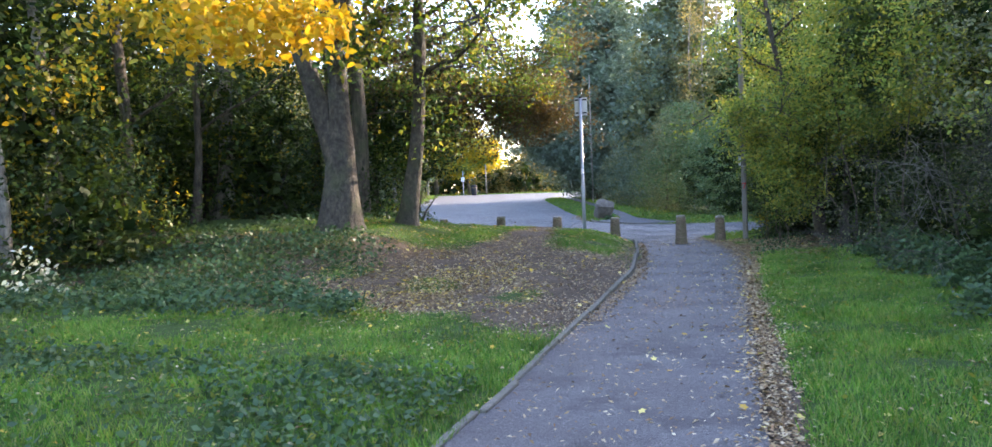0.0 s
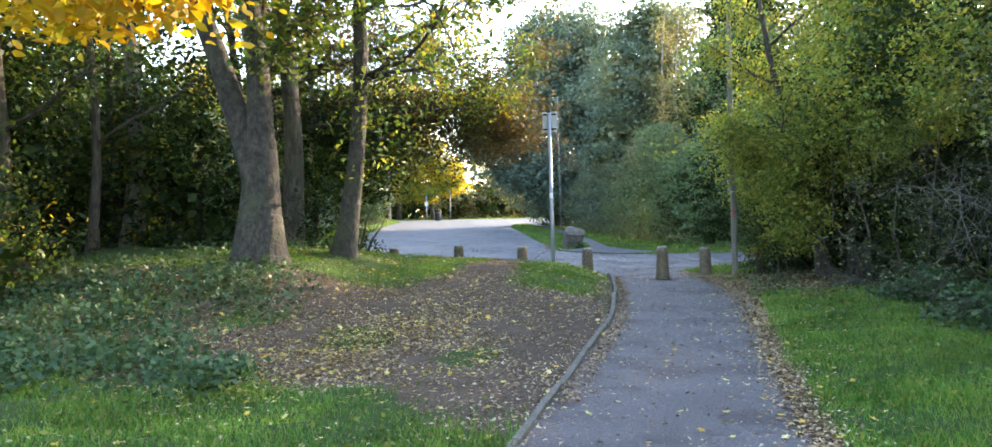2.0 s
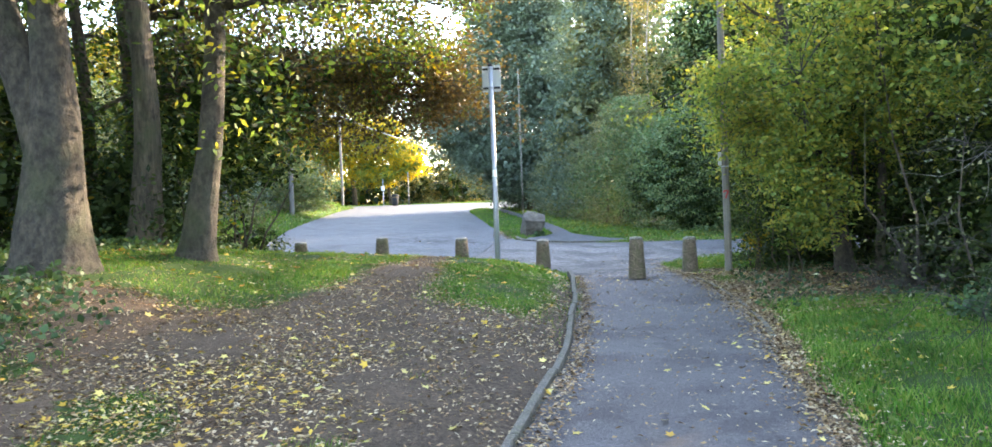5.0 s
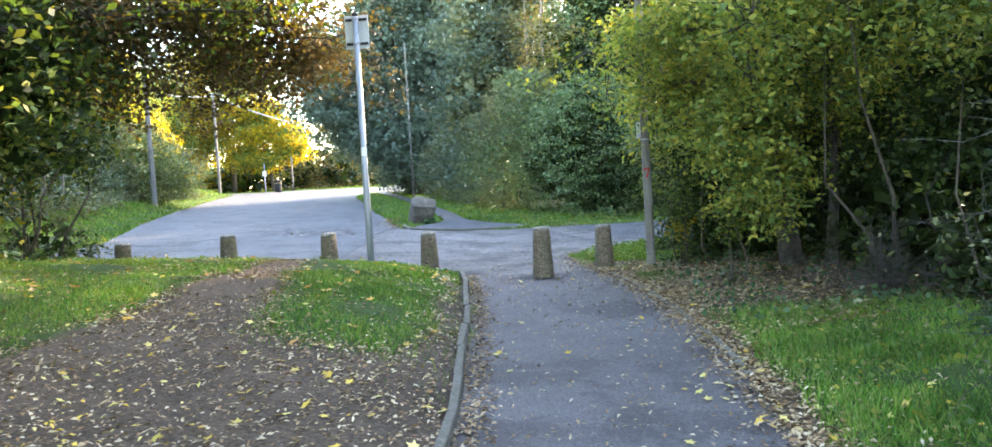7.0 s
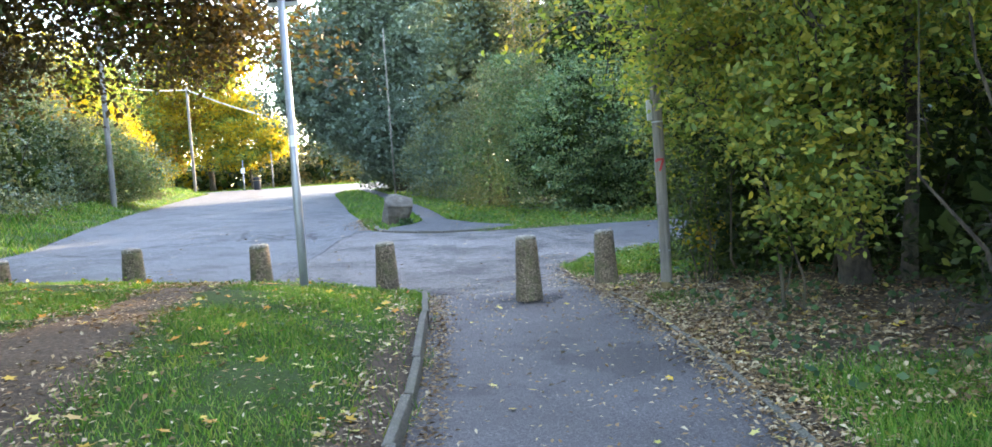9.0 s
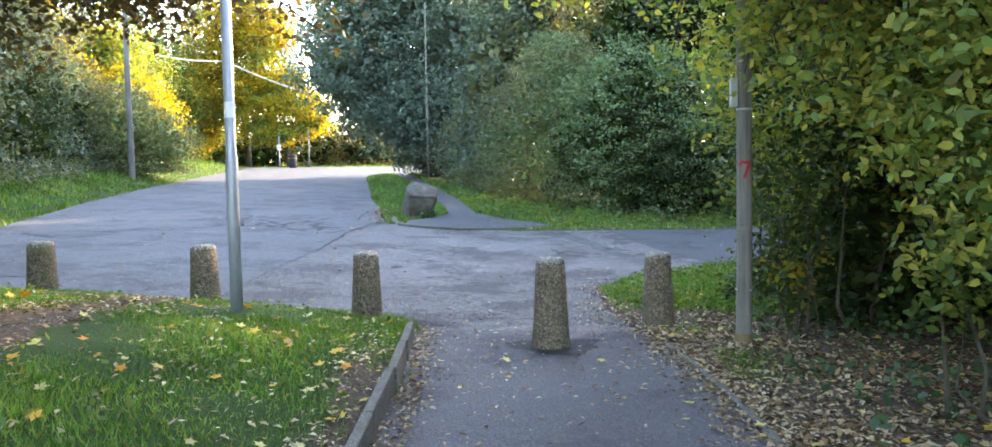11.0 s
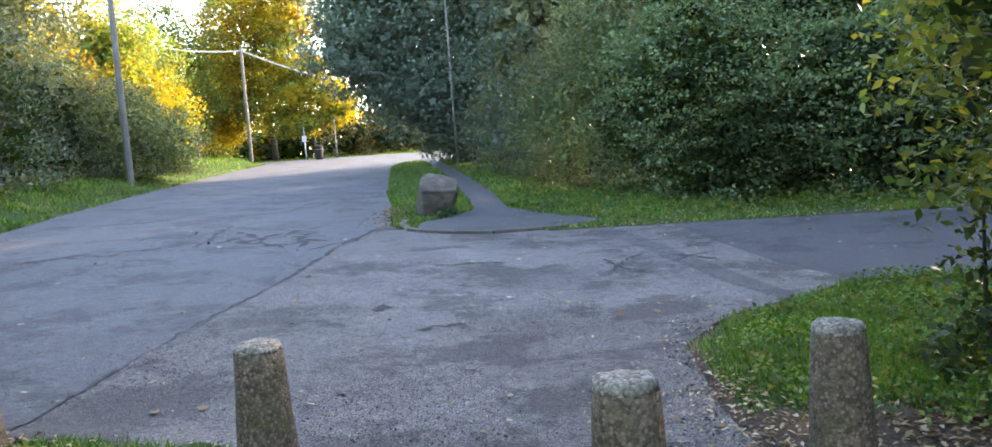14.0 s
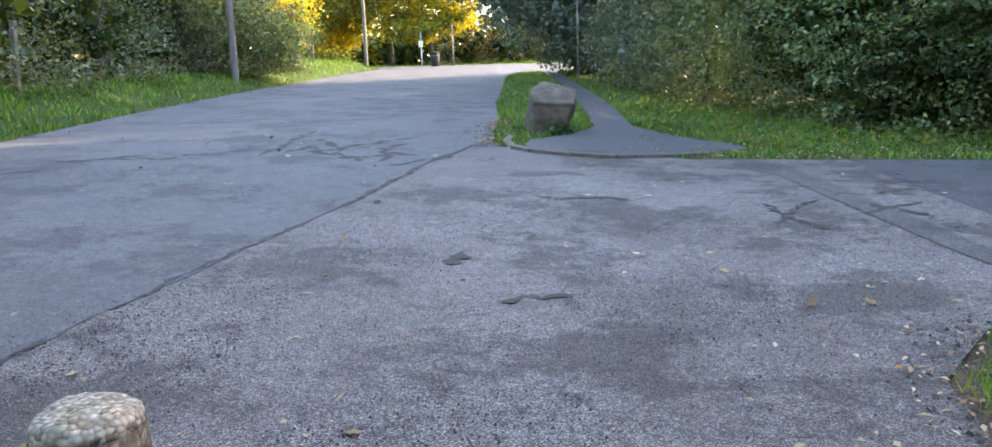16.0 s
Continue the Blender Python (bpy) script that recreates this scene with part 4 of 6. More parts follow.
bush(1.3, 24.2, 0.85, 0.9, 4.8, "leafy green boughs hanging over the corner grass", [(LEAF_MAPLE, 0.3), (LEAF_GREEN, 0.4), (LEAF_DARK_SHADE, 0.3)], leaf=0.085, n_clump=110, per=46, clump=0.34, stems=3, group="thicket by the path", lift=0.95, trunk=0.03, core=10, core_size=2.0, core_out=0.62)
bush(0.96, 22.1, 0.40, 0.5, 3.2, "leafy twigs with yellowing leaves crowding the pole", [(LEAF_DARK_SHADE, 0.5), (LEAF_GREEN, 0.3), (LEAF_GOLD, 0.2)], leaf=0.06, n_clump=70, per=22, clump=0.24, stems=6, group="thicket by the path", lift=0.25, trunk=0.012, core=5, core_size=1.6, core_out=0.7)
# near-black leaves again carry the shade under these boughs
bush(1.6, 24.1, 0.62, 0.8, 1.5, "near-black undergrowth, its colour standing in for thicket shade", [(LEAF_DARK_SHADE, 0.8), (LEAF_GREEN, 0.2)], leaf=0.085, n_clump=70, per=36, clump=0.35, stems=5, group="thicket undergrowth", core=12)

# hedge and tall trees beyond the junction
rng = np.random.default_rng(13)
lobed_tree(1.0, 38.0, "broad rounded dark green laurel bush beside the side road", "laurel_bush", "bush", "junction hedge",
           ((0.9, 38.2, 2.7, 2.4, 2.2, 2.6), (-0.6, 39.8, 2.3, 1.6, 1.6, 2.1), (2.0, 36.9, 1.5, 2.0, 1.6, 1.5), (0.7, 36.7, 1.1, 1.3, 1.2, 1.1)), [(LEAF_LAUREL, 0.75), (LEAF_DARK_SHADE, 0.25)], 0.098, 7.5, rad=0.07, inner=0.2, flat=0.32, clump=0.4)
lobed_tree(3.9, 36.6, "dense dark green laurel bush beside the side road", "laurel_bush", "bush", "junction hedge",
           ((3.7, 36.9, 2.2, 2.2, 2.0, 2.2), (4.6, 36.0, 1.2, 2.2, 1.6, 1.3), (5.4, 37.0, 2.6, 1.8, 1.7, 2.3)), [(LEAF_LAUREL, 0.65), (LEAF_DARK_SHADE, 0.35)], 0.098, 7.5, rad=0.07, inner=0.2, flat=0.32, clump=0.4)
lobed_tree(7.6, 36.6, "dark shaded laurel bush reaching along the side road", "laurel_bush", "bush", "junction hedge",
           ((7.4, 36.8, 2.3, 2.2, 2.0, 2.5), (9.6, 36.4, 2.2, 2.2, 2.0, 2.4), (8.2, 35.8, 1.1, 2.4, 1.4, 1.1)), [(LEAF_LAUREL, 0.42), (LEAF_DARK_SHADE, 0.58)], 0.10, 7, rad=0.07, inner=0.2, flat=0.32, clump=0.42)
lobed_tree(-3.0, 43.6, "pale grey-green willow shrub at the shoulder of the hedge", "willow_shrub", "bush", "junction hedge",
           ((-2.4, 42.6, 3.0, 1.5, 1.5, 2.7), (-3.6, 45.0, 2.4, 1.3, 1.5, 2.2), (-1.4, 41.0, 4.4, 1.4, 1.3, 1.6)), [(LEAF_GREY, 0.6), (LEAF_LAUREL, 0.4)], 0.085, 9, rad=0.05, inner=0.12, clump=0.36)
lobed_tree(-5.2, 49.2, "thin grey-leaved shrub below the dark trees", "willow_shrub", "bush", "junction hedge",
           ((-5.0, 48.0, 2.4, 1.3, 1.5, 1.8), (-6.0, 50.8, 2.6, 1.4, 1.6, 2.0)), [(LEAF_GREY, 0.5), (LEAF_BLUE, 0.5)], 0.10, 6, rad=0.05, inner=0.1, clump=0.42)
lobed_tree(-8.6, 57.2, "big spreading dark blue-green tree overhanging the road", "tall_tree", "tree", "tall trees",
           ((-8.6, 57.5, 10.6, 5.0, 3.8, 4.2), (-12.2, 56.2, 8.8, 3.1, 2.6, 2.6), (-12.3, 55.6, 6.6, 3.1, 2.4, 1.9), (-11.0, 56.0, 4.9, 2.4, 2.0, 1.6), (-9.4, 55.2, 4.4, 2.6, 2.4, 2.4), (-6.2, 55.2, 8.0, 3.2, 2.8, 3.0), (-6.6, 54.6, 4.2, 2.6, 2.2, 2.8), (-8.6, 58.0, 13.6, 4.0, 3.4, 2.6), (-9.0, 59.5, 2.8, 2.2, 2.0, 1.8)),
           [(LEAF_BLUE, 1.0)], 0.19, 2.9, rad=0.34, clump=0.7)
lobed_tree(-2.4, 49.0, "tall blue-green tree behind the laurel", "tall_tree", "tree", "tall trees",
           ((-2.6, 49.5, 9.0, 3.2, 3.0, 3.4), (-3.8, 48.6, 5.2, 2.4, 2.2, 2.8), (-1.0, 48.4, 5.6, 2.4, 2.2, 2.6), (-2.2, 49.8, 12.2, 2.4, 2.2, 1.8)), [(LEAF_BLUE, 0.6), (LEAF_GREY, 0.4)], 0.18, 2.8, rad=0.22, clump=0.66)
lobed_tree(2.6, 43.2, "tall green tree with tan leaves behind the laurel", "tall_tree", "tree", "tall trees",
           ((2.4, 43.4, 8.4, 3.0, 2.8, 3.2), (1.0, 42.6, 5.8, 2.0, 2.0, 2.4), (4.0, 42.6, 5.6, 2.4, 2.2, 2.6), (2.6, 43.4, 11.6, 2.4, 2.2, 1.8)), [(LEAF_LAUREL, 0.35), (LEAF_GREY, 0.2), (LEAF_TAN, 0.12), (LEAF_DARK_SHADE, 0.33)], 0.16, 3.2, rad=0.2, clump=0.6)
# the lobe at x 9.8 is added to keep sun off the road
lobed_tree(7.6, 42.4, "tall dark green tree behind the laurel hedge", "tall_tree", "tree", "tall trees",
           ((7.4, 42.4, 8.6, 3.4, 3.0, 3.6), (6.2, 41.4, 5.4, 2.6, 2.2, 2.8), (9.4, 41.6, 5.6, 2.6, 2.2, 2.8), (7.6, 42.6, 12.4, 2.6, 2.4, 2.0), (9.8, 39.4, 5.8, 2.4, 2.0, 3.0)), [(LEAF_LAUREL, 0.35), (LEAF_DARK_SHADE, 0.65)], 0.16, 3.2, rad=0.2, clump=0.6)
for lx, ly, hh in ((-0.9, 44.6, 11), (-0.2, 46.0, 12), (0.5, 44.9, 11), (-1.6, 46.4, 12), (1.0, 46.6, 12)):
    tree(lx, ly, "slender grey birch stem with thin tan leaves", "birch_tree", [(0, 0, 0.01, 0, hh, 0.07)], BARK_PALE, [(LEAF_TAN, 0.5), (LEAF_GREY, 0.5)], limbs=9, limb_len=1.5, limb_from=0.35, leaf=0.10, per=6, clump=0.5, twigs=2, group="birch stems")
TALL = [(LEAF_BLUE, 0.78), (LEAF_DARK_SHADE, 0.22)]
# added trees, mostly out of view: they block the sun and close gaps
for bx, by, rx, ry, hh in ((13, 38, 4.5, 4, 14), (9.8, 38.5, 2.4, 2.0, 11), (1.0, 57.0, 5, 5, 16), (11, 29, 3.4, 3, 12), (11, 22, 4, 4, 14), (11, 13, 4, 4, 14), (19, 31, 5, 5, 16), (10.5, 4, 4, 5, 12), (9, 51, 5, 5, 16), (18, 20, 5, 6, 16), (-3, 66, 4, 4, 13)):
    bush(bx, by, rx, ry, hh, "tall dark tree added to back the wood and block the sun", TALL, leaf=0.42, n_clump=int(50 + 2.2 * rx * hh), per=16, clump=1.5, stems=3, name="shade_backing_tree", category="tree", group="deep wood trees", trunk=0.22, core=18)

# far left bank and the lit bend
rng = np.random.default_rng(14)
for bx, by, rx, ry, hh in ((-18.4, 35.6, 2.5, 2.3, 6.2), (-20.2, 40.6, 2.8, 2.6, 7.0), (-16.6, 29.8, 2.3, 2.4, 5.4), (-22.2, 46.2, 2.6, 2.4, 6.0), (-15.6, 24.8, 2.0, 2.2, 4.2), (-23.4, 54.0, 1.8, 2.2, 3.8)):
    bush(bx, by, rx, ry, hh, "grey-green bramble bush on the bank", [(LEAF_GREY, 0.6), (LEAF_BLUE, 0.3), (LEAF_DARK_SHADE, 0.1)], leaf=0.13, n_clump=int(60 + 11 * rx * hh), per=34, clump=0.6, group="bank bushes")
lobed_tree(-21.6, 48.6, "broad grey-green thicket on the road bank", "willow_thicket", "bush", "bank bushes",
           ((-20.8, 48.8, 3.4, 2.2, 2.0, 2.4), (-23.2, 47.8, 3.9, 2.5, 2.2, 3.0), (-19.8, 50.4, 2.8, 1.4, 1.6, 1.6), (-22.0, 46.6, 2.4, 2.0, 1.6, 1.6)), [(LEAF_GREY, 0.55), (LEAF_LAUREL, 0.45)], 0.11, 5.5, rad=0.08, inner=0.16, clump=0.5)
lobed_tree(-28.4, 59.5, "golden tree in sunlight behind the bank thicket", "autumn_tree", "tree", "sunlit trees",
           ((-28.2, 59.5, 8.6, 2.6, 2.2, 2.6), (-26.8, 59.0, 6.0, 2.0, 1.8, 2.0), (-30.2, 59.6, 6.4, 2.2, 2.0, 2.4)), [(LEAF_SUNNY, 0.5), (LEAF_MAPLE, 0.5)], 0.19, 3.0, rad=0.14, inner=0.3, clump=0.7)
lobed_tree(-28.6, 80.5, "tall autumn tree with amber crown lit by the sun", "autumn_tree", "tree", "sunlit trees",
           ((-29.6, 80.5, 13.6, 4.2, 3.0, 3.0), (-26.4, 80.5, 12.6, 2.7, 2.4, 2.6), (-31.8, 80.2, 9.6, 3.0, 2.6, 2.6), (-27.4, 80.0, 9.4, 3.0, 2.4, 2.2), (-29.4, 79.6, 7.0, 2.8, 2.2, 2.0), (-32.6, 80.0, 5.6, 2.4, 2.0, 2.2)),
           [(LEAF_MAPLE, 0.3), (LEAF_AMBER, 0.4), (LEAF_SUNNY, 0.3)], 0.24, 2.3, rad=0.22, inner=0.16, clump=0.85)
lobed_tree(-24.6, 79.0, "spreading bright yellow tree at the bend", "autumn_tree", "tree", "sunlit trees",
           ((-25.8, 79.0, 7.4, 2.5, 2.0, 1.7), (-23.0, 78.8, 6.7, 2.0, 1.8, 1.4), (-26.4, 78.6, 5.2, 2.2, 1.8, 1.3), (-22.6, 78.6, 5.4, 1.5, 1.4, 1.0), (-24.4, 79.0, 8.9, 1.5, 1.4, 1.2), (-24.6, 78.4, 4.9, 1.8, 1.5, 1.0)),
           [(LEAF_SUNNY, 0.85), (LEAF_MAPLE, 0.15)], 0.22, 2.2, rad=0.14, inner=0.3, clump=0.75)
lobed_tree(-29.8, 66.0, "yellow-green young tree behind the fence", "autumn_tree", "tree", "sunlit trees",
           ((-29.8, 66.0, 8.2, 2.2, 2.0, 2.6), (-30.6, 65.6, 5.2, 2.0, 1.8, 2.0), (-28.6, 66.4, 5.0, 1.6, 1.6, 1.8)), [(LEAF_SUNNY, 0.45), (LEAF_MAPLE, 0.55)], 0.2, 2.4, rad=0.12, inner=0.3, clump=0.7)
lobed_tree(-27.6, 52.0, "golden tree rising behind the bank bushes", "autumn_tree", "tree", "sunlit trees",
           ((-27.6, 52.0, 8.6, 3.0, 2.6, 3.0), (-26.0, 51.0, 6.2, 2.2, 2.0, 2.2), (-29.8, 52.4, 6.4, 2.4, 2.2, 2.6)), [(LEAF_AMBER, 0.45), (LEAF_SUNNY, 0.15), (LEAF_GREY, 0.4)], 0.19, 2.6, rad=0.16, inner=0.3, clump=0.7)
lobed_tree(-25.2, 42.0, "golden-green tree rising behind the bank bushes", "autumn_tree", "tree", "sunlit trees",
           ((-25.2, 42.0, 7.6, 2.8, 2.6, 2.8), (-23.4, 41.4, 5.8, 2.0, 2.0, 2.0), (-27.0, 42.4, 5.8, 2.2, 2.2, 2.4)), [(LEAF_AMBER, 0.3), (LEAF_MAPLE, 0.25), (LEAF_GREY, 0.45)], 0.17, 2.8, rad=0.16, inner=0.3, clump=0.66)
for bx, by, rx, ry, hh, lf, m in ((-34, 74, 4, 4, 11, 0.3, LEAF_GREEN), (-23.5, 30, 3, 3.2, 8.5, 0.3, LEAF_GREEN), (-35.5, 84, 3.4, 3.0, 12, 0.5, LEAF_GOLD), (-22.4, 36, 2.4, 2.4, 7.0, 0.3, LEAF_GOLD)):
    bush(bx, by, rx, ry, hh, "autumn tree with yellow-green foliage", [(m, 0.6), (LEAF_GREEN, 0.4)], leaf=0.24, n_clump=int(80 + 9 * rx * hh), per=22, clump=0.9, stems=4, name="autumn_tree", category="tree", group="sunlit trees", lift=lf, trunk=0.12, core=7, core_size=2.4, core_out=0.85, core_mat=LEAF_GREEN)
for bx, by, rx, ry, hh in ((-20.2, 86, 3.2, 2.2, 7.6), (-23.2, 89, 3.4, 2.4, 11.0), (-19.6, 90, 3.0, 2.4, 9.0), (-15.8, 86, 3.0, 2.0, 5.0), (-11.0, 87, 3.2, 2.0, 3.6), (-5, 88, 3.2, 2, 3.4), (-25, 88, 3, 2, 4.5)):
    bush(bx, by, rx, ry, hh, "sunlit tan bush beyond the bend", [(LEAF_TAN, 0.7), (LEAF_GREY, 0.3)], leaf=0.24, n_clump=int(50 + 6 * rx * hh), per=20, clump=0.6, name="tan_bush", group="bushes beyond the bend", core=4)


def far_wood(name, cells, label, mats):
    """Distant belt of trees, too far to count."""
    for m, share in mats:
        pts = []
        for x0, x1, y0, y1, h, n in cells:
            k = int(n * share)
            p = np.stack([rng.uniform(x0, x1, k), rng.uniform(y0, y1, k), np.zeros(k)], -1)
            top = h * (0.72 + 0.2 * np.sin(p[:, 0] * 0.55) + 0.12 * np.sin(p[:, 0] * 1.37 + p[:, 1]))
            p[:, 2] = height(p[:, 0], p[:, 1]) + top * rng.random(k) ** 0.8
            pts.append(p)
        ob = leaf_mesh(name, clumps(np.concatenate(pts), 5, 1.2), 0.75, m, aspect=0.75)
        tagged(ob, label, "woodland", kind="stuff")


far_wood("far_wood", [(-75, -38, 60, 100, 10, 1500), (-50, -14, 94, 102, 5.0, 1700), (-14, 30, 96, 104, 3.4, 1300), (-60, -26, -15, 60, 8, 2400), (22, 60, -20, 70, 13, 2000), (-40, 40, -45, -25, 11, 1600), (4, 40, 70, 90, 12, 1200)],
         "distant mixed autumn woodland closing the view", [(LEAF_DARK_SHADE, 0.5), (LEAF_GREEN, 0.3), (LEAF_GOLD, 0.2)])

# ---- bollards, posts, poles, boulder ----
def bollard(x, y, top, tilt, rz, label):
    zb = top - 0.757
    t = thing("bollard", x, y, zb, label, "bollard", "row of bollards")
    t.matrix_world = pose(x, y, zb, tilt, tilt * 0.5, rz)
    bm = bmesh.new()
    prof = [(0.172, -0.2), (0.170, 0.0), (0.168, 0.04), (0.160, 0.14), (0.153, 0.26), (0.146, 0.38), (0.139, 0.50), (0.132, 0.62), (0.127, 0.705)]
    cap = [(0.127, 0.703), (0.122, 0.732), (0.108, 0.747), (0.07, 0.754), (0.03, 0.757)]
    lathe(bm, prof, 32)
    top = bmesh.new()
    lathe(top, cap, 32)
    for v in [*bm.verts, *top.verts]:
        k = noise.noise(v.co * 16 + Vector((x, y, 0))) * 0.006 + noise.noise(v.co * 45 + Vector((y, x, 0))) * 0.003
        v.co.x *= 0.94 + k / 0.15
        v.co.y *= 0.94 + k / 0.15
        v.co.z += k * 1.6 * (v.co.z > 0.7)
    part("shaft", bm, AGGREGATE, t, smooth=True)
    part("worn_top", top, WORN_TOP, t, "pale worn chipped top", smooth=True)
    return t


BOLLARDS = [(-7.67, 22.16, 1.02, 0), (-6.05, 22.34, 1.05, 0.6), (-4.47, 22.5, 0.99, -0.8), (-2.9, 22.59, 0.91, 0), (-1.1, 21.7, 0.94, 0.8), (-0.14, 22.75, 0.87, 0.5)]
for i, (bx, by, bt, tl) in enumerate(BOLLARDS):
    bollard(bx, by, bt, tl, i * 37, "mossy tapered bollard of exposed aggregate concrete in the path" if i == 4 else "mossy tapered bollard of exposed aggregate concrete beside the grass")


def ragged_disc(name, x, y, r, material, label, lift, squash=1.0, n=28):
    pts, faces = [(x, y, hz(x, y) + lift + 0.006)], []
    for k in range(n):
        a = 2 * math.pi * k / n
        q = r * (1 + 0.16 * math.sin(3 * a + x) + 0.1 * math.sin(7 * a + y) + 0.06 * rng.normal())
        px, py = x + q * math.cos(a), y + q * squash * math.sin(a)
        pts.append((px, py, hz(px, py) + lift))
        faces.append((0, k + 1, (k + 1) % n + 1))
    ob = link_mesh(name, pts, faces, material, smooth=True)
    return tagged(ob, label, "road patch", kind="structure")


ragged_disc("road_patch_worn", -8.3, 24.7, 1.2, ASPHALT_DARK, "worn dark patch of broken tarmac by the bollards", 0.014, 0.55)
ragged_disc("road_patch_collar", -1.05, 21.72, 0.36, ASPHALT_COLLAR, "dark tarmac collar round a bollard", 0.006, 0.9)


def signpost(x, y):
    t = thing("sign_post", x, y, hz(x, y), "grey galvanised post with a sign plate seen from behind", "sign post")
    bm = bmesh.new()
    tube(bm, [(0, 0, -0.3), (0, 0, 1.2), (0, 0, 1.23), (0, 0, 3.42)], [0.046, 0.046, 0.040, 0.040], 20)
    part("post", bm, GALVANISED, t, smooth=True)
    bm = bmesh.new()
    lathe(bm, [(0.042, 3.41), (0.044, 3.42), (0.044, 3.44), (0.03, 3.455)], 20)
    part("cap", bm, BLACK_PAINT, t)
    bm = bmesh.new()
    box(bm, -0.165, 0.165, 0.062, 0.068, 2.98, 3.44, 0.002)
    plate = part("sign_plate", bm, SIGN_BACK, t, "plain grey back of a sign")
    for z in (3.03, 3.36):
        bm = bmesh.new()
        box(bm, -0.15, 0.15, 0.043, 0.062, z, z + 0.035, 0.003)
        part("bracket", bm, BLACK_PAINT, plate)
        bm = bmesh.new()
        lathe(bm, [(0.043, z), (0.047, z + 0.003), (0.047, z + 0.032), (0.043, z + 0.035)], 20)
        part("clip", bm, GALVANISED, t)
    bm = bmesh.new()
    lathe(bm, [(0.0408, 1.50), (0.0414, 1.505), (0.0414, 1.615), (0.0408, 1.62)], 20)
    part("sticker", bm, WHITE_PAINT, t, "weathered white sticker")


signpost(-3.47, 20.95)


def wood_pole(x, y, hgt, rad, label, group=""):
    t = thing("utility_pole", x, y, hz(x, y), label, "utility pole", group)
    bm = bmesh.new()
    zs = [-0.4 + (hgt + 0.4) * k / 14 for k in range(15)]
    tube(bm, [(0.006 * math.sin(z * 1.3 + x), 0.006 * math.sin(z * 1.1), z) for z in zs], [rad * (1 - 0.25 * k / 14) for k in range(15)], 20, 0.012)
    part("pole", bm, POLE_WOOD, t, smooth=True)
    return t


pole = wood_pole(0.48, 21.85, 8.0, 0.066, "grey weathered wooden utility pole with a red painted seven")
bm = bmesh.new()
box(bm, -0.115, -0.058, -0.05, 0.02, 1.95, 2.18, 0.01)
part("junction_box", bm, SIGN_BACK, pole, "small grey box")
bm = bmesh.new()
box(bm, -0.06, 0.03, -0.09, -0.045, 0.25, 0.98, 0.012)
part("cable_guard", bm, POLE_WOOD, pole, "grey cable guard strapped low on the pole")
bm = bmesh.new()
lathe(bm, [(0.064, 0.0), (0.070, 0.01), (0.070, 0.09), (0.064, 0.10)], 20)
part("foot_band", bm, YELLOW_BAND, pole, "dull ochre band at the foot")
for z in (1.92, 0.45):
    bm = bmesh.new()
    lathe(bm, [(0.062, z), (0.067, z + 0.003), (0.067, z + 0.015), (0.062, z + 0.018)], 20)
    part("strap", bm, GALVANISED, pole)
# the painted figure on the pole's near face
bm = bmesh.new()
SEGMENTS = []
for p0, p1 in (((-0.04, 1.50), (0.04, 1.50)), ((0.036, 1.50), (-0.01, 1.37)), ((-0.04, 1.495), (-0.04, 1.475))):
    a, b = Vector((p0[0], -0.1005, p0[1])), Vector((p1[0], -0.1005, p1[1]))
    w = (b - a).normalized().cross(Vector((0, 1, 0))) * 0.013
    for h0, h1 in ((0, 0.25), (0.25, 0.5), (0.5, 0.75), (0.75, 1)):
        SEGMENTS.append([a.lerp(b, h0) + w, a.lerp(b, h1) + w, a.lerp(b, h1) - w, a.lerp(b, h0) - w])
for q in SEGMENTS:
    for v in q:
        v.y = -math.sqrt(max(0.0, 0.0632 ** 2 - v.x ** 2)) - 0.003
    lo = [bm.verts.new(v) for v in q]
    hi = [bm.verts.new(v + Vector((0, 0.006, 0))) for v in q]
    bm.faces.new(lo), bm.faces.new(hi[::-1])
    for k in range(4):
        bm.faces.new((lo[k], lo[(k + 1) % 4], hi[(k + 1) % 4], hi[k]))
part("painted_figure", bm, RED_PAINT, pole, "hand-painted red figure seven")

wood_pole(-19.3, 46.9, 8.2, 0.13, "weathered wooden utility pole on the grass bank", "far poles")
far_pole = wood_pole(-26.0, 71.0, 7.6, 0.12, "sunlit wooden utility pole by the bend", "far poles")


def cable(parent, a, b, sag):
    bm = bmesh.new()
    pts = [tuple(Vector(a).lerp(Vector(b), k / 12) - Vector((0, 0, sag * 4 * (k / 12) * (1 - k / 12)))) for k in range(13)]
    tube(bm, pts, [0.05] * 13, 6)
    part("cable", bm, CABLE, parent)


cable(far_pole, (0, 0, 7.4), (5.2, 3.0, 5.2), 0.15)
cable(far_pole, (0, 0, 7.4), (-4.0, -6.0, 7.7), 0.3)


def slim_pole(x, y, hgt, rad, label, name, material):
    t = thing(name, x, y, hz(x, y), label, "post")
    bm = bmesh.new()
    tube(bm, [(0, 0, -0.3), (0, 0, hgt * 0.4), (0, 0, hgt)], [rad, rad * 0.95, rad * 0.7], 12)
    part("shaft", bm, material, t, smooth=True)
    return t


slim_pole(-8.0, 52.0, 8.0, 0.045, "slender pale pole among the dark trees", "slender_pole", BARK_PALE)
slim_pole(-22.2, 77.0, 2.9, 0.07, "short pale wooden post by the bend", "wooden_post", BARK_PALE)
notice = slim_pole(-24.3, 76.3, 2.4, 0.05, "slim post carrying a small white notice", "notice_post", GALVANISED)
bm = bmesh.new()
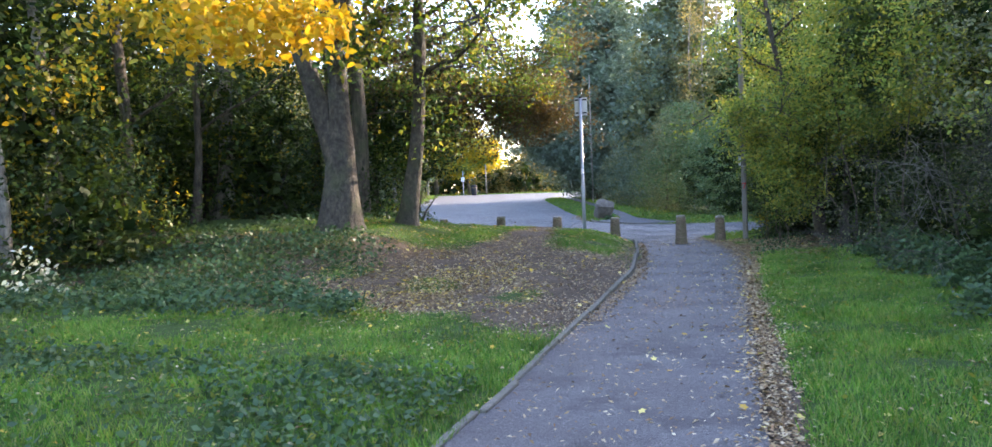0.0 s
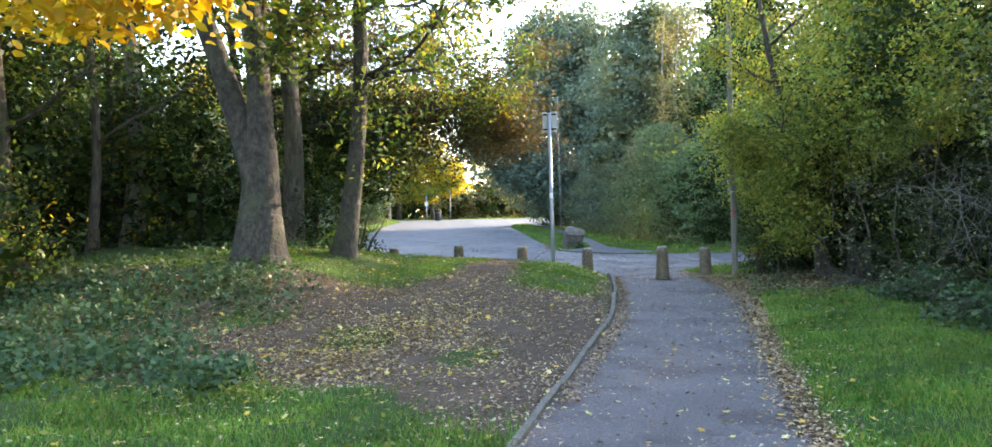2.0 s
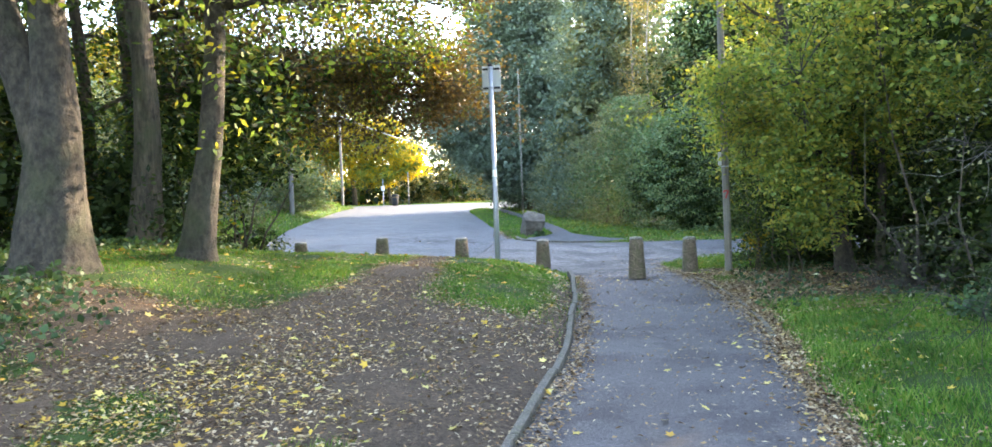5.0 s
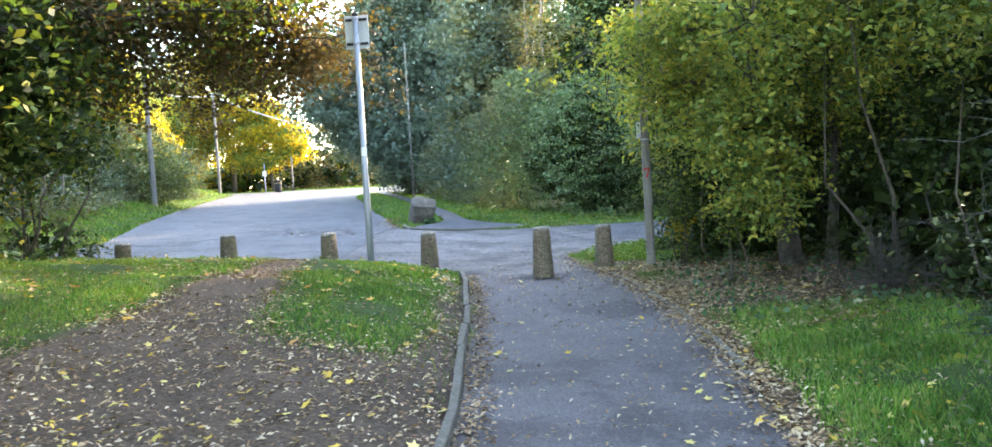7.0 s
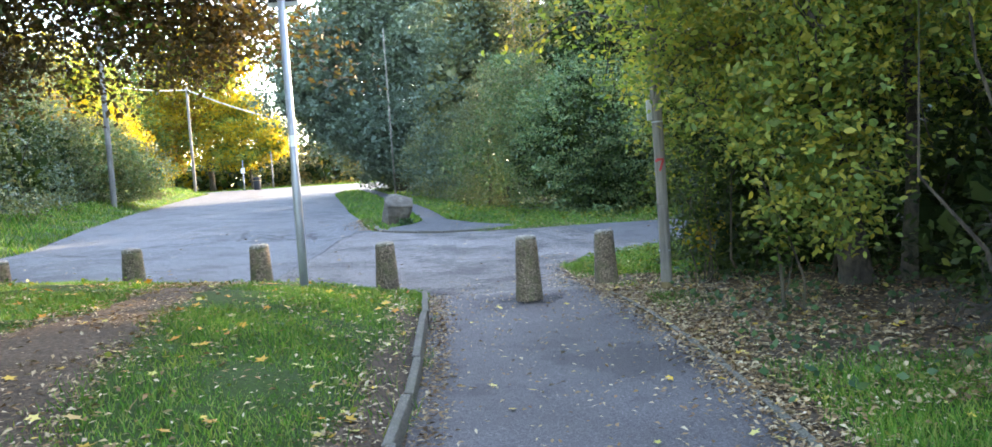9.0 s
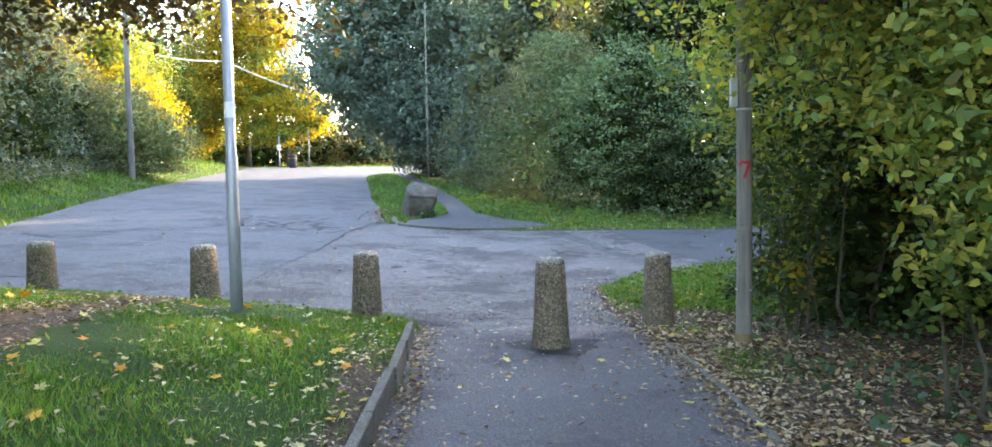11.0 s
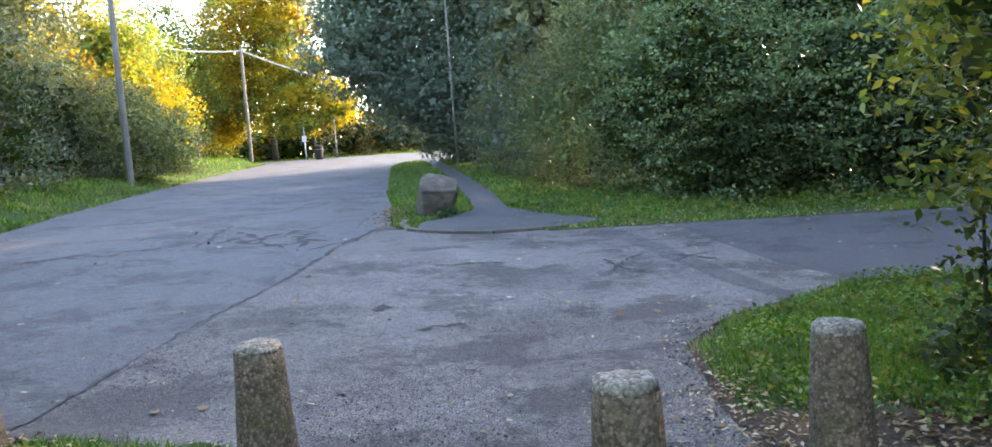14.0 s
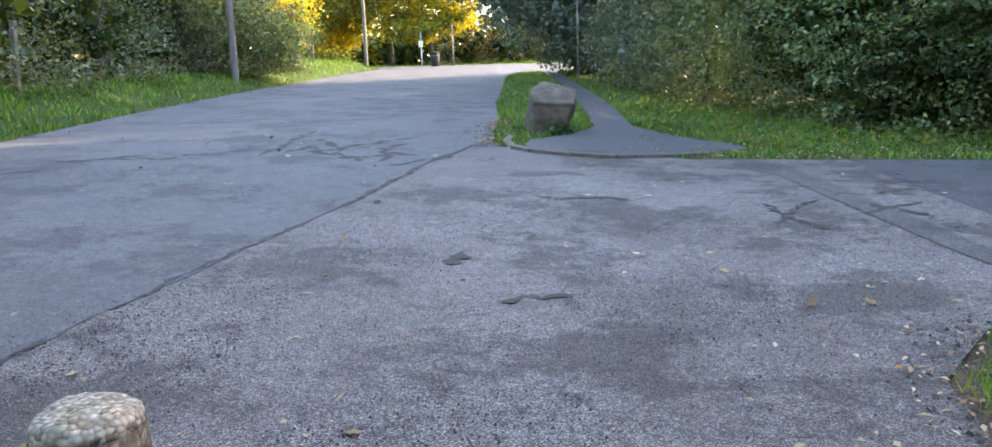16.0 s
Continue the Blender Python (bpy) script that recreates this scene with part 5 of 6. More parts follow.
box(bm, -0.16, 0.16, -0.085, -0.06, 1.35, 1.75, 0.01)
part("notice", bm, WHITE_PAINT, notice, "small white notice")


def litter_bin(x, y):
    t = thing("litter_bin", x, y, hz(x, y), "black plastic litter bin beside the road", "bin")
    bm = bmesh.new()
    lathe(bm, [(0.24, -0.02), (0.26, 0.05), (0.29, 0.78)], 20)
    part("body", bm, BLACK_PAINT, t, smooth=True)
    bm = bmesh.new()
    lathe(bm, [(0.31, 0.78), (0.31, 0.84), (0.27, 0.95), (0.12, 1.02)], 20)
    part("lid", bm, BLACK_PAINT, t)
    bm = bmesh.new()
    lathe(bm, [(0.291, 0.70), (0.297, 0.705), (0.297, 0.76), (0.291, 0.765)], 20)
    part("band", bm, YELLOW_BAND, t)


litter_bin(-23.0, 75.6)


def fence_post(x, y, hgt):
    t = thing("fence_post", x, y, hz(x, y), "leaning grey concrete fence post in the long grass", "fence post", "fence posts")
    t.matrix_world = pose(x, y, hz(x, y), rng.uniform(-3, 3), rng.uniform(-4, 4), rng.uniform(-20, 20))
    bm = bmesh.new()
    box(bm, -0.055, 0.055, -0.055, 0.055, -0.3, hgt, 0.012)
    part("shaft", bm, KERB, t)


for fx, fy, fh in ((-15.9, 33.2, 1.5), (-15.4, 31.0, 1.4), (-16.6, 35.2, 1.5), (-24.3, 57.5, 1.9), (-24.9, 59.8, 1.9), (-25.7, 62.2, 1.9), (-26.4, 64.8, 1.9)):
    fence_post(fx, fy, fh)


def boulder(x, y):
    t = thing("boulder", x, y, hz(x, y), "angular brown sandstone boulder with a pale sloping top on the verge", "boulder")
    bm = bmesh.new()
    # a split block: the top slopes down to the front, the right side is undercut
    low = [(-0.46, -0.10, -0.15), (-0.17, -0.46, -0.15), (0.10, -0.20, -0.15), (0.14, 0.36, -0.15), (-0.36, 0.40, -0.15)]
    mid = [(-0.43, -0.10, 0.22), (-0.17, -0.52, 0.24), (0.34, -0.22, 0.24), (0.36, 0.36, 0.34), (-0.34, 0.42, 0.40)]
    top = [(-0.33, -0.08, 0.72), (-0.17, -0.50, 0.53), (0.47, -0.24, 0.47), (0.40, 0.32, 0.70), (-0.24, 0.36, 0.87)]
    rings = [[bm.verts.new(q) for q in ring] for ring in (low, mid, top)]
    for a, b in zip(rings, rings[1:]):
        for k in range(5):
            bm.faces.new((a[k], a[(k + 1) % 5], b[(k + 1) % 5], b[k]))
    ridge = bm.verts.new((0.06, 0.10, 0.80))
    for k in range(5):
        bm.faces.new((rings[2][k], rings[2][(k + 1) % 5], ridge))
    bm.faces.new(rings[0][::-1])
    bmesh.ops.bevel(bm, geom=list(bm.edges), offset=0.014, segments=2, affect="EDGES")
    bmesh.ops.triangulate(bm, faces=bm.faces)
    bmesh.ops.subdivide_edges(bm, edges=list(bm.edges), cuts=3, use_grid_fill=True)
    for v in bm.verts:
        n = noise.fractal(v.co * 3.2, 1.0, 2.0, 5) * 0.022 + noise.noise(v.co * 14) * 0.008
        n -= 0.02 * max(0.0, noise.noise(Vector((v.co.x * 2, v.co.y * 2, v.co.z * 9 + v.co.x * 3)))) * (v.co.z < 0.6)
        v.co += Vector((v.co.x, v.co.y, v.co.z - 0.35)).normalized() * n
    part("stone", bm, BOULDER, t)


boulder(-4.98, 35.3)


# ---- cracks and repairs in the tarmac ----
rng = np.random.default_rng(15)

def crack_material():
    m, nt, b = mat("tar_crack")
    n = noise_fac(nt, 40, 4, 0.7)
    nt.links.new(ramp(nt, n, ((0.3, (0.022, 0.021, 0.02)), (0.7, (0.055, 0.052, 0.048)))), b.inputs["Base Color"])
    b.inputs["Roughness"].default_value = 0.9
    return m


CRACK = crack_material()


def crack(a, b, width, wander, label="dark ragged crack in the tarmac", n=None):
    a, b = Vector(a), Vector(b)
    n = n or max(6, int((b - a).length / 0.07))
    side = Vector((-(b - a).y, (b - a).x)).normalized()
    off, verts, faces = 0.0, [], []
    for k in range(n + 1):
        f = k / n
        off = off * 0.92 + wander * rng.normal() * 0.35
        c = a.lerp(b, f) + side * off * min(1, 4 * f, 4 * (1 - f) + 0.2)
        w = width * max(0.15, 1 + 0.7 * rng.normal()) * min(1, 6 * f + 0.1, 6 * (1 - f) + 0.1)
        for s in (1, -1):
            q = c + side * w * 0.5 * s
            verts.append((q.x, q.y, hz(q.x, q.y) + 0.0085))
        if k:
            faces.append((2 * k - 2, 2 * k - 1, 2 * k + 1, 2 * k))
    tagged(link_mesh("road_crack", verts, faces, CRACK), label, "road crack", kind="structure")


SEAM = list(zip(SEAM_X, SEAM_Y))
for (xa, ya), (xb, yb) in zip(SEAM, SEAM[1:]):
    crack((xa, ya), (xb, yb), 0.05 if ya > 25 else 0.02, 0.028, "open joint between two layers of tarmac")
for a, b, w, q in (((-7.6, 31.2), (-6.7, 33.6), 0.12, 0.12), ((-6.9, 31.0), (-5.9, 31.6), 0.10, 0.15), ((-7.2, 32.0), (-6.2, 32.2), 0.08, 0.15), ((-6.0, 30.6), (-5.5, 31.9), 0.05, 0.1), ((-10.5, 29.4), (-8.2, 31.6), 0.10, 0.2),
                   ((-1.2, 31.3), (0.4, 31.0), 0.03, 0.12), ((-0.9, 30.2), (0.3, 30.6), 0.03, 0.15), ((-3.2, 30.8), (-1.9, 31.3), 0.02, 0.12), ((-2.5, 27.9), (-2.2, 29.3), 0.015, 0.1), ((-2.4, 23.0), (-0.7, 23.05), 0.022, 0.04), ((-12.0, 28.6), (-9.6, 29.2), 0.14, 0.25), ((-8.8, 36.2), (-8.2, 39.0), 0.05, 0.1), ((-13.5, 38.0), (-8.0, 41.0), 0.05, 0.1),
                   ((-7.96, 30.88), (-8.74, 33.86), 0.09, 0.1), ((-7.82, 31.27), (-7.85, 32.09), 0.09, 0.1), ((-7.91, 32.09), (-6.37, 30.81), 0.09, 0.1), ((-8.22, 32.98), (-6.79, 31.21), 0.09, 0.1), ((-6.18, 30.92), (-6.57, 32.84), 0.09, 0.1), ((-6.68, 31.82), (-5.99, 31.61), 0.09, 0.1), ((-1.49, 29.74), (-0.9, 28.52), 0.05, 0.1), ((-1.38, 28.79), (-0.94, 30.01), 0.05, 0.1), ((-0.71, 30.07), (-0.03, 29.25), 0.05, 0.1), ((-0.62, 29.32), (-0.0, 29.96), 0.05, 0.1), ((-3.71, 29.4), (-2.65, 29.8), 0.05, 0.1), ((-3.59, 26.56), (-3.58, 27.04), 0.09, 0.1), ((-3.01, 25.85), (-2.61, 26.19), 0.05, 0.1), ((-9.89, 29.99), (-9.32, 30.44), 0.09, 0.1), ((-16.06, 43.81), (-11.05, 41.16), 0.09, 0.1), ((-10.83, 41.08), (-9.07, 40.67), 0.09, 0.1)):
    crack(a, b, w, q)

# ---- edging stones ----
def edging(parent, a, b, width, top_a, top_b, deep, tilt):
    """One straight edging stone from a to b."""
    a, b = Vector((*a, 0)), Vector((*b, 0))
    d = (b - a)
    side = Vector((-d.y, d.x, 0)).normalized() * width / 2
    g = d.normalized() * 0.006
    bm = bmesh.new()
    lo, hi = [], []
    for p, top in ((a + g, top_a), (b - g, top_b)):
        for s in (side, -side):
            lo.append(bm.verts.new((p.x + s.x, p.y + s.y, top - deep)))
            hi.append(bm.verts.new((p.x + s.x + tilt, p.y + s.y, top + 0.004 * rng.normal())))
    for q in ((hi[0], hi[1], hi[3], hi[2]), (lo[0], lo[2], lo[3], lo[1]), (lo[0], lo[1], hi[1], hi[0]), (lo[2], hi[2], hi[3], lo[3]), (lo[0], hi[0], hi[2], lo[2]), (lo[1], lo[3], hi[3], hi[1])):
        bm.faces.new(q)
    bmesh.ops.recalc_face_normals(bm, faces=bm.faces)
    bmesh.ops.bevel(bm, geom=list(bm.edges), offset=0.007, segments=1, affect="EDGES")
    part("edging_stone", bm, KERB, parent)


kerb_left = tagged(new("kerb_left"), "low weathered concrete edging along the footpath", "kerb", kind="structure")
ys = [4.6 + 0.915 * k for k in range(20)]
for y0, y1 in zip(ys, ys[1:]):
    lift = [float(ip(y, [4, 8, 11, 14, 16, 18, 20, 22], [0.012, 0.04, 0.055, 0.075, 0.11, 0.15, 0.19, 0.16])) for y in (y0, y1)]
    edging(kerb_left, (kerb_x(y0) + 0.01 * rng.normal(), y0), (kerb_x(y1) + 0.01 * rng.normal(), y1), 0.062, hz(-1.2, y0) + lift[0], hz(-1.2, y1) + lift[1], 0.34, 0.012 * rng.normal() - 0.01)
kerb_right = tagged(new("kerb_right"), "flush concrete edging half buried in leaves", "kerb", kind="structure")
ys = [15.5 + 0.9 * k for k in range(8)]
for y0, y1 in zip(ys, ys[1:]):
    edging(kerb_right, (edge_x(y0) + 0.03, y0), (edge_x(y1) + 0.03, y1), 0.055, hz(0, y0) + 0.028, hz(0, y1) + 0.028, 0.2, 0.0)
kerb_mouth = tagged(new("kerb_mouth"), "dropped kerb curving round the footpath mouth", "kerb", kind="structure")
bend = [(-5.35, 34.1), (-5.22, 33.4), (-4.98, 32.9), (-4.6, 32.62), (-4.0, 32.5), (-3.4, 32.55), (-2.85, 32.95), (-2.2, 33.4)]
for a, b in zip(bend, bend[1:]):
    edging(kerb_mouth, a, b, 0.12, hz(*a) + 0.05, hz(*b) + 0.05, 0.25, 0.0)


# ---- grass, weeds and fallen leaves ----
rng = np.random.default_rng(16)

def scatter(x0, x1, y0, y1, per_m2, density):
    n = int((x1 - x0) * (y1 - y0) * per_m2)
    x, y = rng.uniform(x0, x1, n), rng.uniform(y0, y1, n)
    keep = rng.random(n) < density(x, y)
    return x[keep], y[keep]


def blades(name, x, y, tall, wide, label):
    n = len(x)
    tuft = 0.75 + 0.35 * np.sin(3.1 * x + 1.7 * y) * np.sin(2.3 * y - 1.1 * x)
    h = tall * tuft * rng.uniform(0.5, 1.3, n)
    a = rng.uniform(0, 2 * np.pi, n)
    lean = h * rng.uniform(0.2, 0.95, n)
    b = rng.uniform(0, 2 * np.pi, n)
    z = height(x, y) - 0.01
    w = wide * rng.uniform(0.6, 1.3, n) * 0.5
    base = np.stack([x, y, z], -1)
    side = np.stack([np.cos(a) * w, np.sin(a) * w, np.zeros(n)], -1)
    tip = base + np.stack([np.cos(b) * lean, np.sin(b) * lean, h], -1)
    v = np.stack([base - side, base + side, tip], 1).reshape(-1, 3)
    return tagged(link_mesh(name, v, np.arange(3 * n).reshape(n, 3), GRASS), label, "grass", kind="stuff")


def lawn(*areas, name, tall, wide, label):
    xs, ys = zip(*[scatter(*a, turf) for a in areas])
    blades(name, np.concatenate(xs), np.concatenate(ys), tall, wide, label)


lawn((-7, -1.7, 2.2, 9.8, 2300), (-12, -7, 4, 10, 700), name="grass_lawn_left", tall=0.085, wide=0.012, label="shaded green lawn beside the footpath")
lawn((0.3, 3.3, 2.5, 18.2, 2600), (3.3, 5, 3, 18, 500), name="grass_lawn_right", tall=0.095, wide=0.012, label="lush green grass strip beside the footpath")
lawn((-9.5, -1.8, 9.8, 15.5, 1300), (-9.5, -1.8, 15.5, 22.8, 2700), name="grass_mound", tall=0.066, wide=0.009, label="short grass on the worn mound")
lawn((-0.8, 3, 22.2, 28.2, 2200), (3, 9, 24, 28.2, 400), name="grass_corner", tall=0.11, wide=0.011, label="tufty grass at the junction corner")
lawn((-8, 10, 32.5, 42, 260), (-12.5, -4, 42, 62, 110), name="grass_verge", tall=0.12, wide=0.03, label="green verge beside the road")
lawn((-23, -12, 23, 45, 130), (-30, -17, 45, 72, 60), (-32, -4, 72, 84, 60), name="grass_bank", tall=0.2, wide=0.045, label="rough grass on the road bank")


x, y = scatter(0.2, 2.6, 18.4, 21.6, 1500, lambda a, b: np.exp(-((a - 0.35) / 0.45) ** 2 - ((b - 21.39) / 0.8) ** 2))
blades("grass_thicket", x, y, 0.09, 0.009, "small patch of fresh grass under the thicket edge")
x, y = scatter(-2.6, -1.7, 15, 22.6, 900, lambda a, b: np.exp(-((a - kerb_x(b) + 0.12) / 0.09) ** 2) * (0.2 + 0.8 * sm(20.0, 21.2, b)) + 0.5 * np.exp(-((a - kerb_x(b) - 0.06) / 0.03) ** 2) * (np.sin(4.1 * b) > 0.2))
blades("grass_kerb", x, y, 0.12, 0.009, "longer grass tufts along the edging")


def flat_leaves(name, x, y, size, material, label, lift=0.008, aspect=0.45, curl=0.25):
    n = len(x)
    a = rng.uniform(0, 2 * np.pi, n)
    s = size * rng.uniform(0.55, 1.3, n)
    z = height(x, y) + lift + rng.uniform(0, 0.012, n)
    c = np.stack([x, y, z], -1)
    d = np.stack([np.cos(a), np.sin(a), rng.normal(size=n) * 0.22], -1) * (s * 0.5)[:, None]
    p = np.stack([-np.sin(a), np.cos(a), rng.normal(size=n) * 0.3], -1) * (s * aspect * 0.5)[:, None]
    up = np.stack([np.zeros(n), np.zeros(n), s * curl * rng.uniform(0, 1, n)], -1)
    low = np.maximum(np.maximum(np.abs(d[:, 2]), np.abs(p[:, 2])), 0)
    c[:, 2] += low
    v = np.stack([c - d, c + p + up, c + d + up * 0.4, c - p + up], 1).reshape(-1, 3)
    return tagged(link_mesh(name, v, np.arange(4 * n).reshape(n, 4), material), label, "leaf litter", kind="stuff")


def maple_leaves(name, x, y, size, material, label):
    """Five-lobed leaves lying curled on the ground."""
    n = len(x)
    ang = np.radians([90, 118, 150, 178, 225, 270, 315, 2, 30, 62])
    rad = np.array([1.0, 0.5, 0.92, 0.42, 0.62, 0.3, 0.62, 0.42, 0.92, 0.5]) * 0.5
    s = size * rng.uniform(0.6, 1.3, n)
    a = rng.uniform(0, 2 * np.pi, n)
    tx, ty = rng.normal(size=n) * 0.22, rng.normal(size=n) * 0.22
    cup = rng.uniform(-0.1, 0.45, n)
    u = rad[None, :] * np.cos(ang[None, :] + a[:, None]) * s[:, None]
    w = rad[None, :] * np.sin(ang[None, :] + a[:, None]) * s[:, None]
    zz = u * tx[:, None] + w * ty[:, None] + cup[:, None] * (u ** 2 + w ** 2) / s[:, None]
    zz -= zz.min(axis=1)[:, None]
    v = np.stack([x[:, None] + u, y[:, None] + w, (height(x, y) + 0.012)[:, None] + zz], -1).reshape(-1, 3)
    return tagged(link_mesh(name, v, np.arange(10 * n).reshape(n, 10), material), label, "leaf litter", kind="stuff")


def litter_density(x, y):
    d, e = kerb_x(y) - x, x - edge_x(y)
    patchy = 0.55 + 0.45 * np.sin(2.2 * x + 1.1 * y) * np.sin(1.9 * y - 0.7 * x)
    on_path = 0.06 + 0.55 * np.exp(-np.abs(e) / 0.12) + 0.5 * np.exp(-np.abs(d) / 0.10) * (y > 8)
    fringe = np.exp(-((turf(x, y) - 0.35) / 0.2) ** 2) * (y > 9.5)
    drift = np.exp(-((d - 2.6) / 1.1) ** 2 - ((y - 11.6) / 2.4) ** 2)
    soil = 0.5 * fringe + 0.6 * drift + 0.55 * patchy * (1 - 0.75 * turf(x, y)) * sm(7.6, 9.5, y) + 0.04
    right = np.where(e > 0, 0.9 * np.exp(-np.maximum(e, 0) / ip(y, [4, 12, 17], [0.12, 0.16, 0.3])) + 0.04 + 0.6 * patchy * sm(17.0, 18.3, y) * (y < 24), 0)
    out = np.where((d < 0) & (e < 0), on_path, np.where(d > 0, soil, right))
    return np.where(y > 22.8, np.where(on_asphalt(x, y), 0.012, 0.12) + 0.35 * np.exp(-np.abs(e) / 0.25) * (y < 27) * (x > -2), out)


x, y = scatter(-9, 4.5, 2.5, 24, 1000, litter_density)
flat_leaves("fallen_leaves", x, y, 0.043, LITTER, "scattered pale brown fallen leaves")
x, y = scatter(-9, 4.5, 2.5, 23, 30, litter_density)
maple_leaves("fallen_yellow_leaves", x, y, 0.085, LITTER_YELLOW, "larger fallen yellow leaves")
x, y = scatter(-13, 6, 23, 36, 110, litter_density)
flat_leaves("road_leaves", x, y, 0.052, LITTER, "few dry leaves on the road")
x, y = scatter(-14, 6, 23, 34, 1.2, lambda a, b: np.where(on_asphalt(a, b), 0.5, 0.0))
maple_leaves("road_yellow_leaves", x, y, 0.10, LITTER, "few tan lobed leaves on the road")
x, y = scatter(-6.4, -4.9, 33, 46, 420, lambda a, b: np.exp(-np.abs(a - ip(b, ROAD_RY, ROAD_RX)) / 0.2))
flat_leaves("verge_leaves", x, y, 0.06, LITTER_BROWN, "brown leaves along the verge edge")


def low_weeds(name, areas, size, tall, label, density, material=None):
    xs, ys = zip(*[scatter(*a, density) for a in areas])
    x, y = np.concatenate(xs), np.concatenate(ys)
    free = ~on_asphalt(x, y)
    x, y = x[free], y[free]
    c = np.stack([x, y, height(x, y) + tall * rng.random(len(x)) ** 1.3 + 0.02], -1)
    tagged(leaf_mesh(name, c, size, material or WEED, droop=0.0, upright=0.25, aspect=0.7), label, "weeds", kind="stuff")


low_weeds("ground_ivy", [(-11, -5.6, 7.5, 14.5, 260), (-9.5, -7.2, 15, 20, 160)], 0.08, 0.16, "dark low weeds under the trees", lambda a, b: sm(5.4, 7.0, -a + 0.5 * np.sin(2 * b)) * (0.5 + 0.5 * np.sin(2.3 * a + b) * np.sin(1.7 * b)))
low_weeds("lawn_weeds", [(-8, -1.9, 2.4, 9.5, 420)], 0.06, 0.09, "dark broad-leaved weeds through the shaded lawn", lambda a, b: turf(a, b) * (1 - sm(5.6, 6.8, b)) * (0.2 + 0.8 * (np.sin(1.3 * a + 0.9 * b) * np.sin(1.1 * b - 0.7 * a) > -0.1)))
low_weeds("bank_weeds", [(-9, -4.3, 8.2, 9.8, 620), (-9.5, -5.5, 10, 13.5, 260)], 0.075, 0.2, "dark leafy weeds along the foot of the bank", lambda a, b: 0.2 + 0.8 * (np.sin(1.7 * a + 0.8 * b) * np.sin(2.1 * b + 0.6 * a) > 0.0))
# yellow leaves that also paint the warm light lying across this soil
x, y = scatter(-7.5, -2.4, 8.6, 15, 260, lambda a, b: np.exp(-((kerb_x(b) - a - 2.4) / 1.3) ** 2 - ((b - 11.4) / 2.2) ** 2) * (0.3 + 0.7 * (np.sin(2.9 * a + b) * np.sin(2.1 * b) > -0.2)))
flat_leaves("yellow_lit_litter", x, y, 0.05, LITTER_YELLOW, "drift of yellow leaves doubling as the warm-lit strip of worn soil")
low_weeds("thicket_weeds", [(0.5, 3.5, 17, 22.2, 130), (0.7, 3, 22.2, 24.5, 220)], 0.07, 0.12, "low green weeds at the thicket foot", lambda a, b: 0.25 + 0.5 * (np.sin(3 * a + 1.3 * b) * np.sin(2.1 * b) > 0.1) * (a > edge_x(b) + 0.35) * 1.0)


x, y = scatter(-0.4, 1.2, 2.5, 22.5, 1500, lambda a, b: np.exp(-((a - edge_x(b) - 0.08) / ip(b, [4, 12, 18], [0.10, 0.14, 0.22])) ** 2))
flat_leaves("edge_litter", x, y, 0.045, LITTER_BROWN, "brown leaf litter banked along the path edge")
x, y = scatter(0.2, 4.0, 16.8, 23.4, 720, lambda a, b: np.where(a > edge_x(b) + 0.2, 0.45 + 0.5 * np.sin(2.6 * a + 1.9 * b) * np.sin(1.4 * b), 0))
flat_leaves("thicket_litter", x, y, 0.06, LITTER_BROWN, "brown leaf litter under the thicket")
x, y = scatter(-2.5, -1.2, 9.5, 22.4, 1000, lambda a, b: np.exp(-((a - kerb_x(b) - 0.14) / 0.1) ** 2))
flat_leaves("kerb_litter", x, y, 0.045, LITTER_BROWN, "pale leaves gathered against the edging")
x, y = scatter(-8.5, -2.1, 15.5, 22.6, 9, lambda a, b: turf(a, b))
maple_leaves("orange_leaves", x, y, 0.11, LITTER_ORANGE, "orange and yellow lobed leaves lying in the grass")


def grit(name, x, y, size, material, label):
    """Loose angular stones, four-sided."""
    n = len(x)
    s = size * rng.uniform(0.4, 1.5, n)
    a = rng.uniform(0, 2 * np.pi, n)
    z = height(x, y) + 0.002
    v = []
    for k in range(3):
        v.append(np.stack([x + s * np.cos(a + 2.1 * k) * rng.uniform(0.6, 1.1, n), y + s * np.sin(a + 2.1 * k) * rng.uniform(0.6, 1.1, n), z], -1))
    v.append(np.stack([x + 0.2 * s * rng.normal(size=n), y + 0.2 * s * rng.normal(size=n), z + s * rng.uniform(0.5, 1.0, n)], -1))
    v = np.stack(v, 1).reshape(-1, 3)
    q = np.arange(n)[:, None] * 4
    f = np.concatenate([q + [0, 1, 3], q + [1, 2, 3], q + [2, 0, 3]])
    tagged(link_mesh(name, v, f, material), label, "grit", kind="stuff")


x, y = scatter(-5.5, 0.6, 22.6, 26.8, 700, lambda a, b: np.where(on_asphalt(a, b), 0.2 + 0.8 * (np.sin(1.9 * a + 0.8 * b) * np.sin(1.3 * b - 0.9 * a) > 0.1), 0) * (a > seam_x(b)))
grit("fine_grit", x, y, 0.0075, GRIT, "fine dark grit on the worn junction")
x, y = scatter(-11, 1.0, 22.9, 30, 190, lambda a, b: np.where(on_asphalt(a, b), 0.25 + 0.75 * (np.sin(1.9 * a + 0.8 * b) * np.sin(1.3 * b - 0.9 * a) > 0.15), 0))
grit("loose_grit", x, y, 0.0095, GRIT, "loose grit and crumbs on worn tarmac")
x, y = scatter(-0.9, 0.4, 22.2, 26.5, 260, lambda a, b: np.exp(-((a - mouth_x(b)) / 0.22) ** 2))
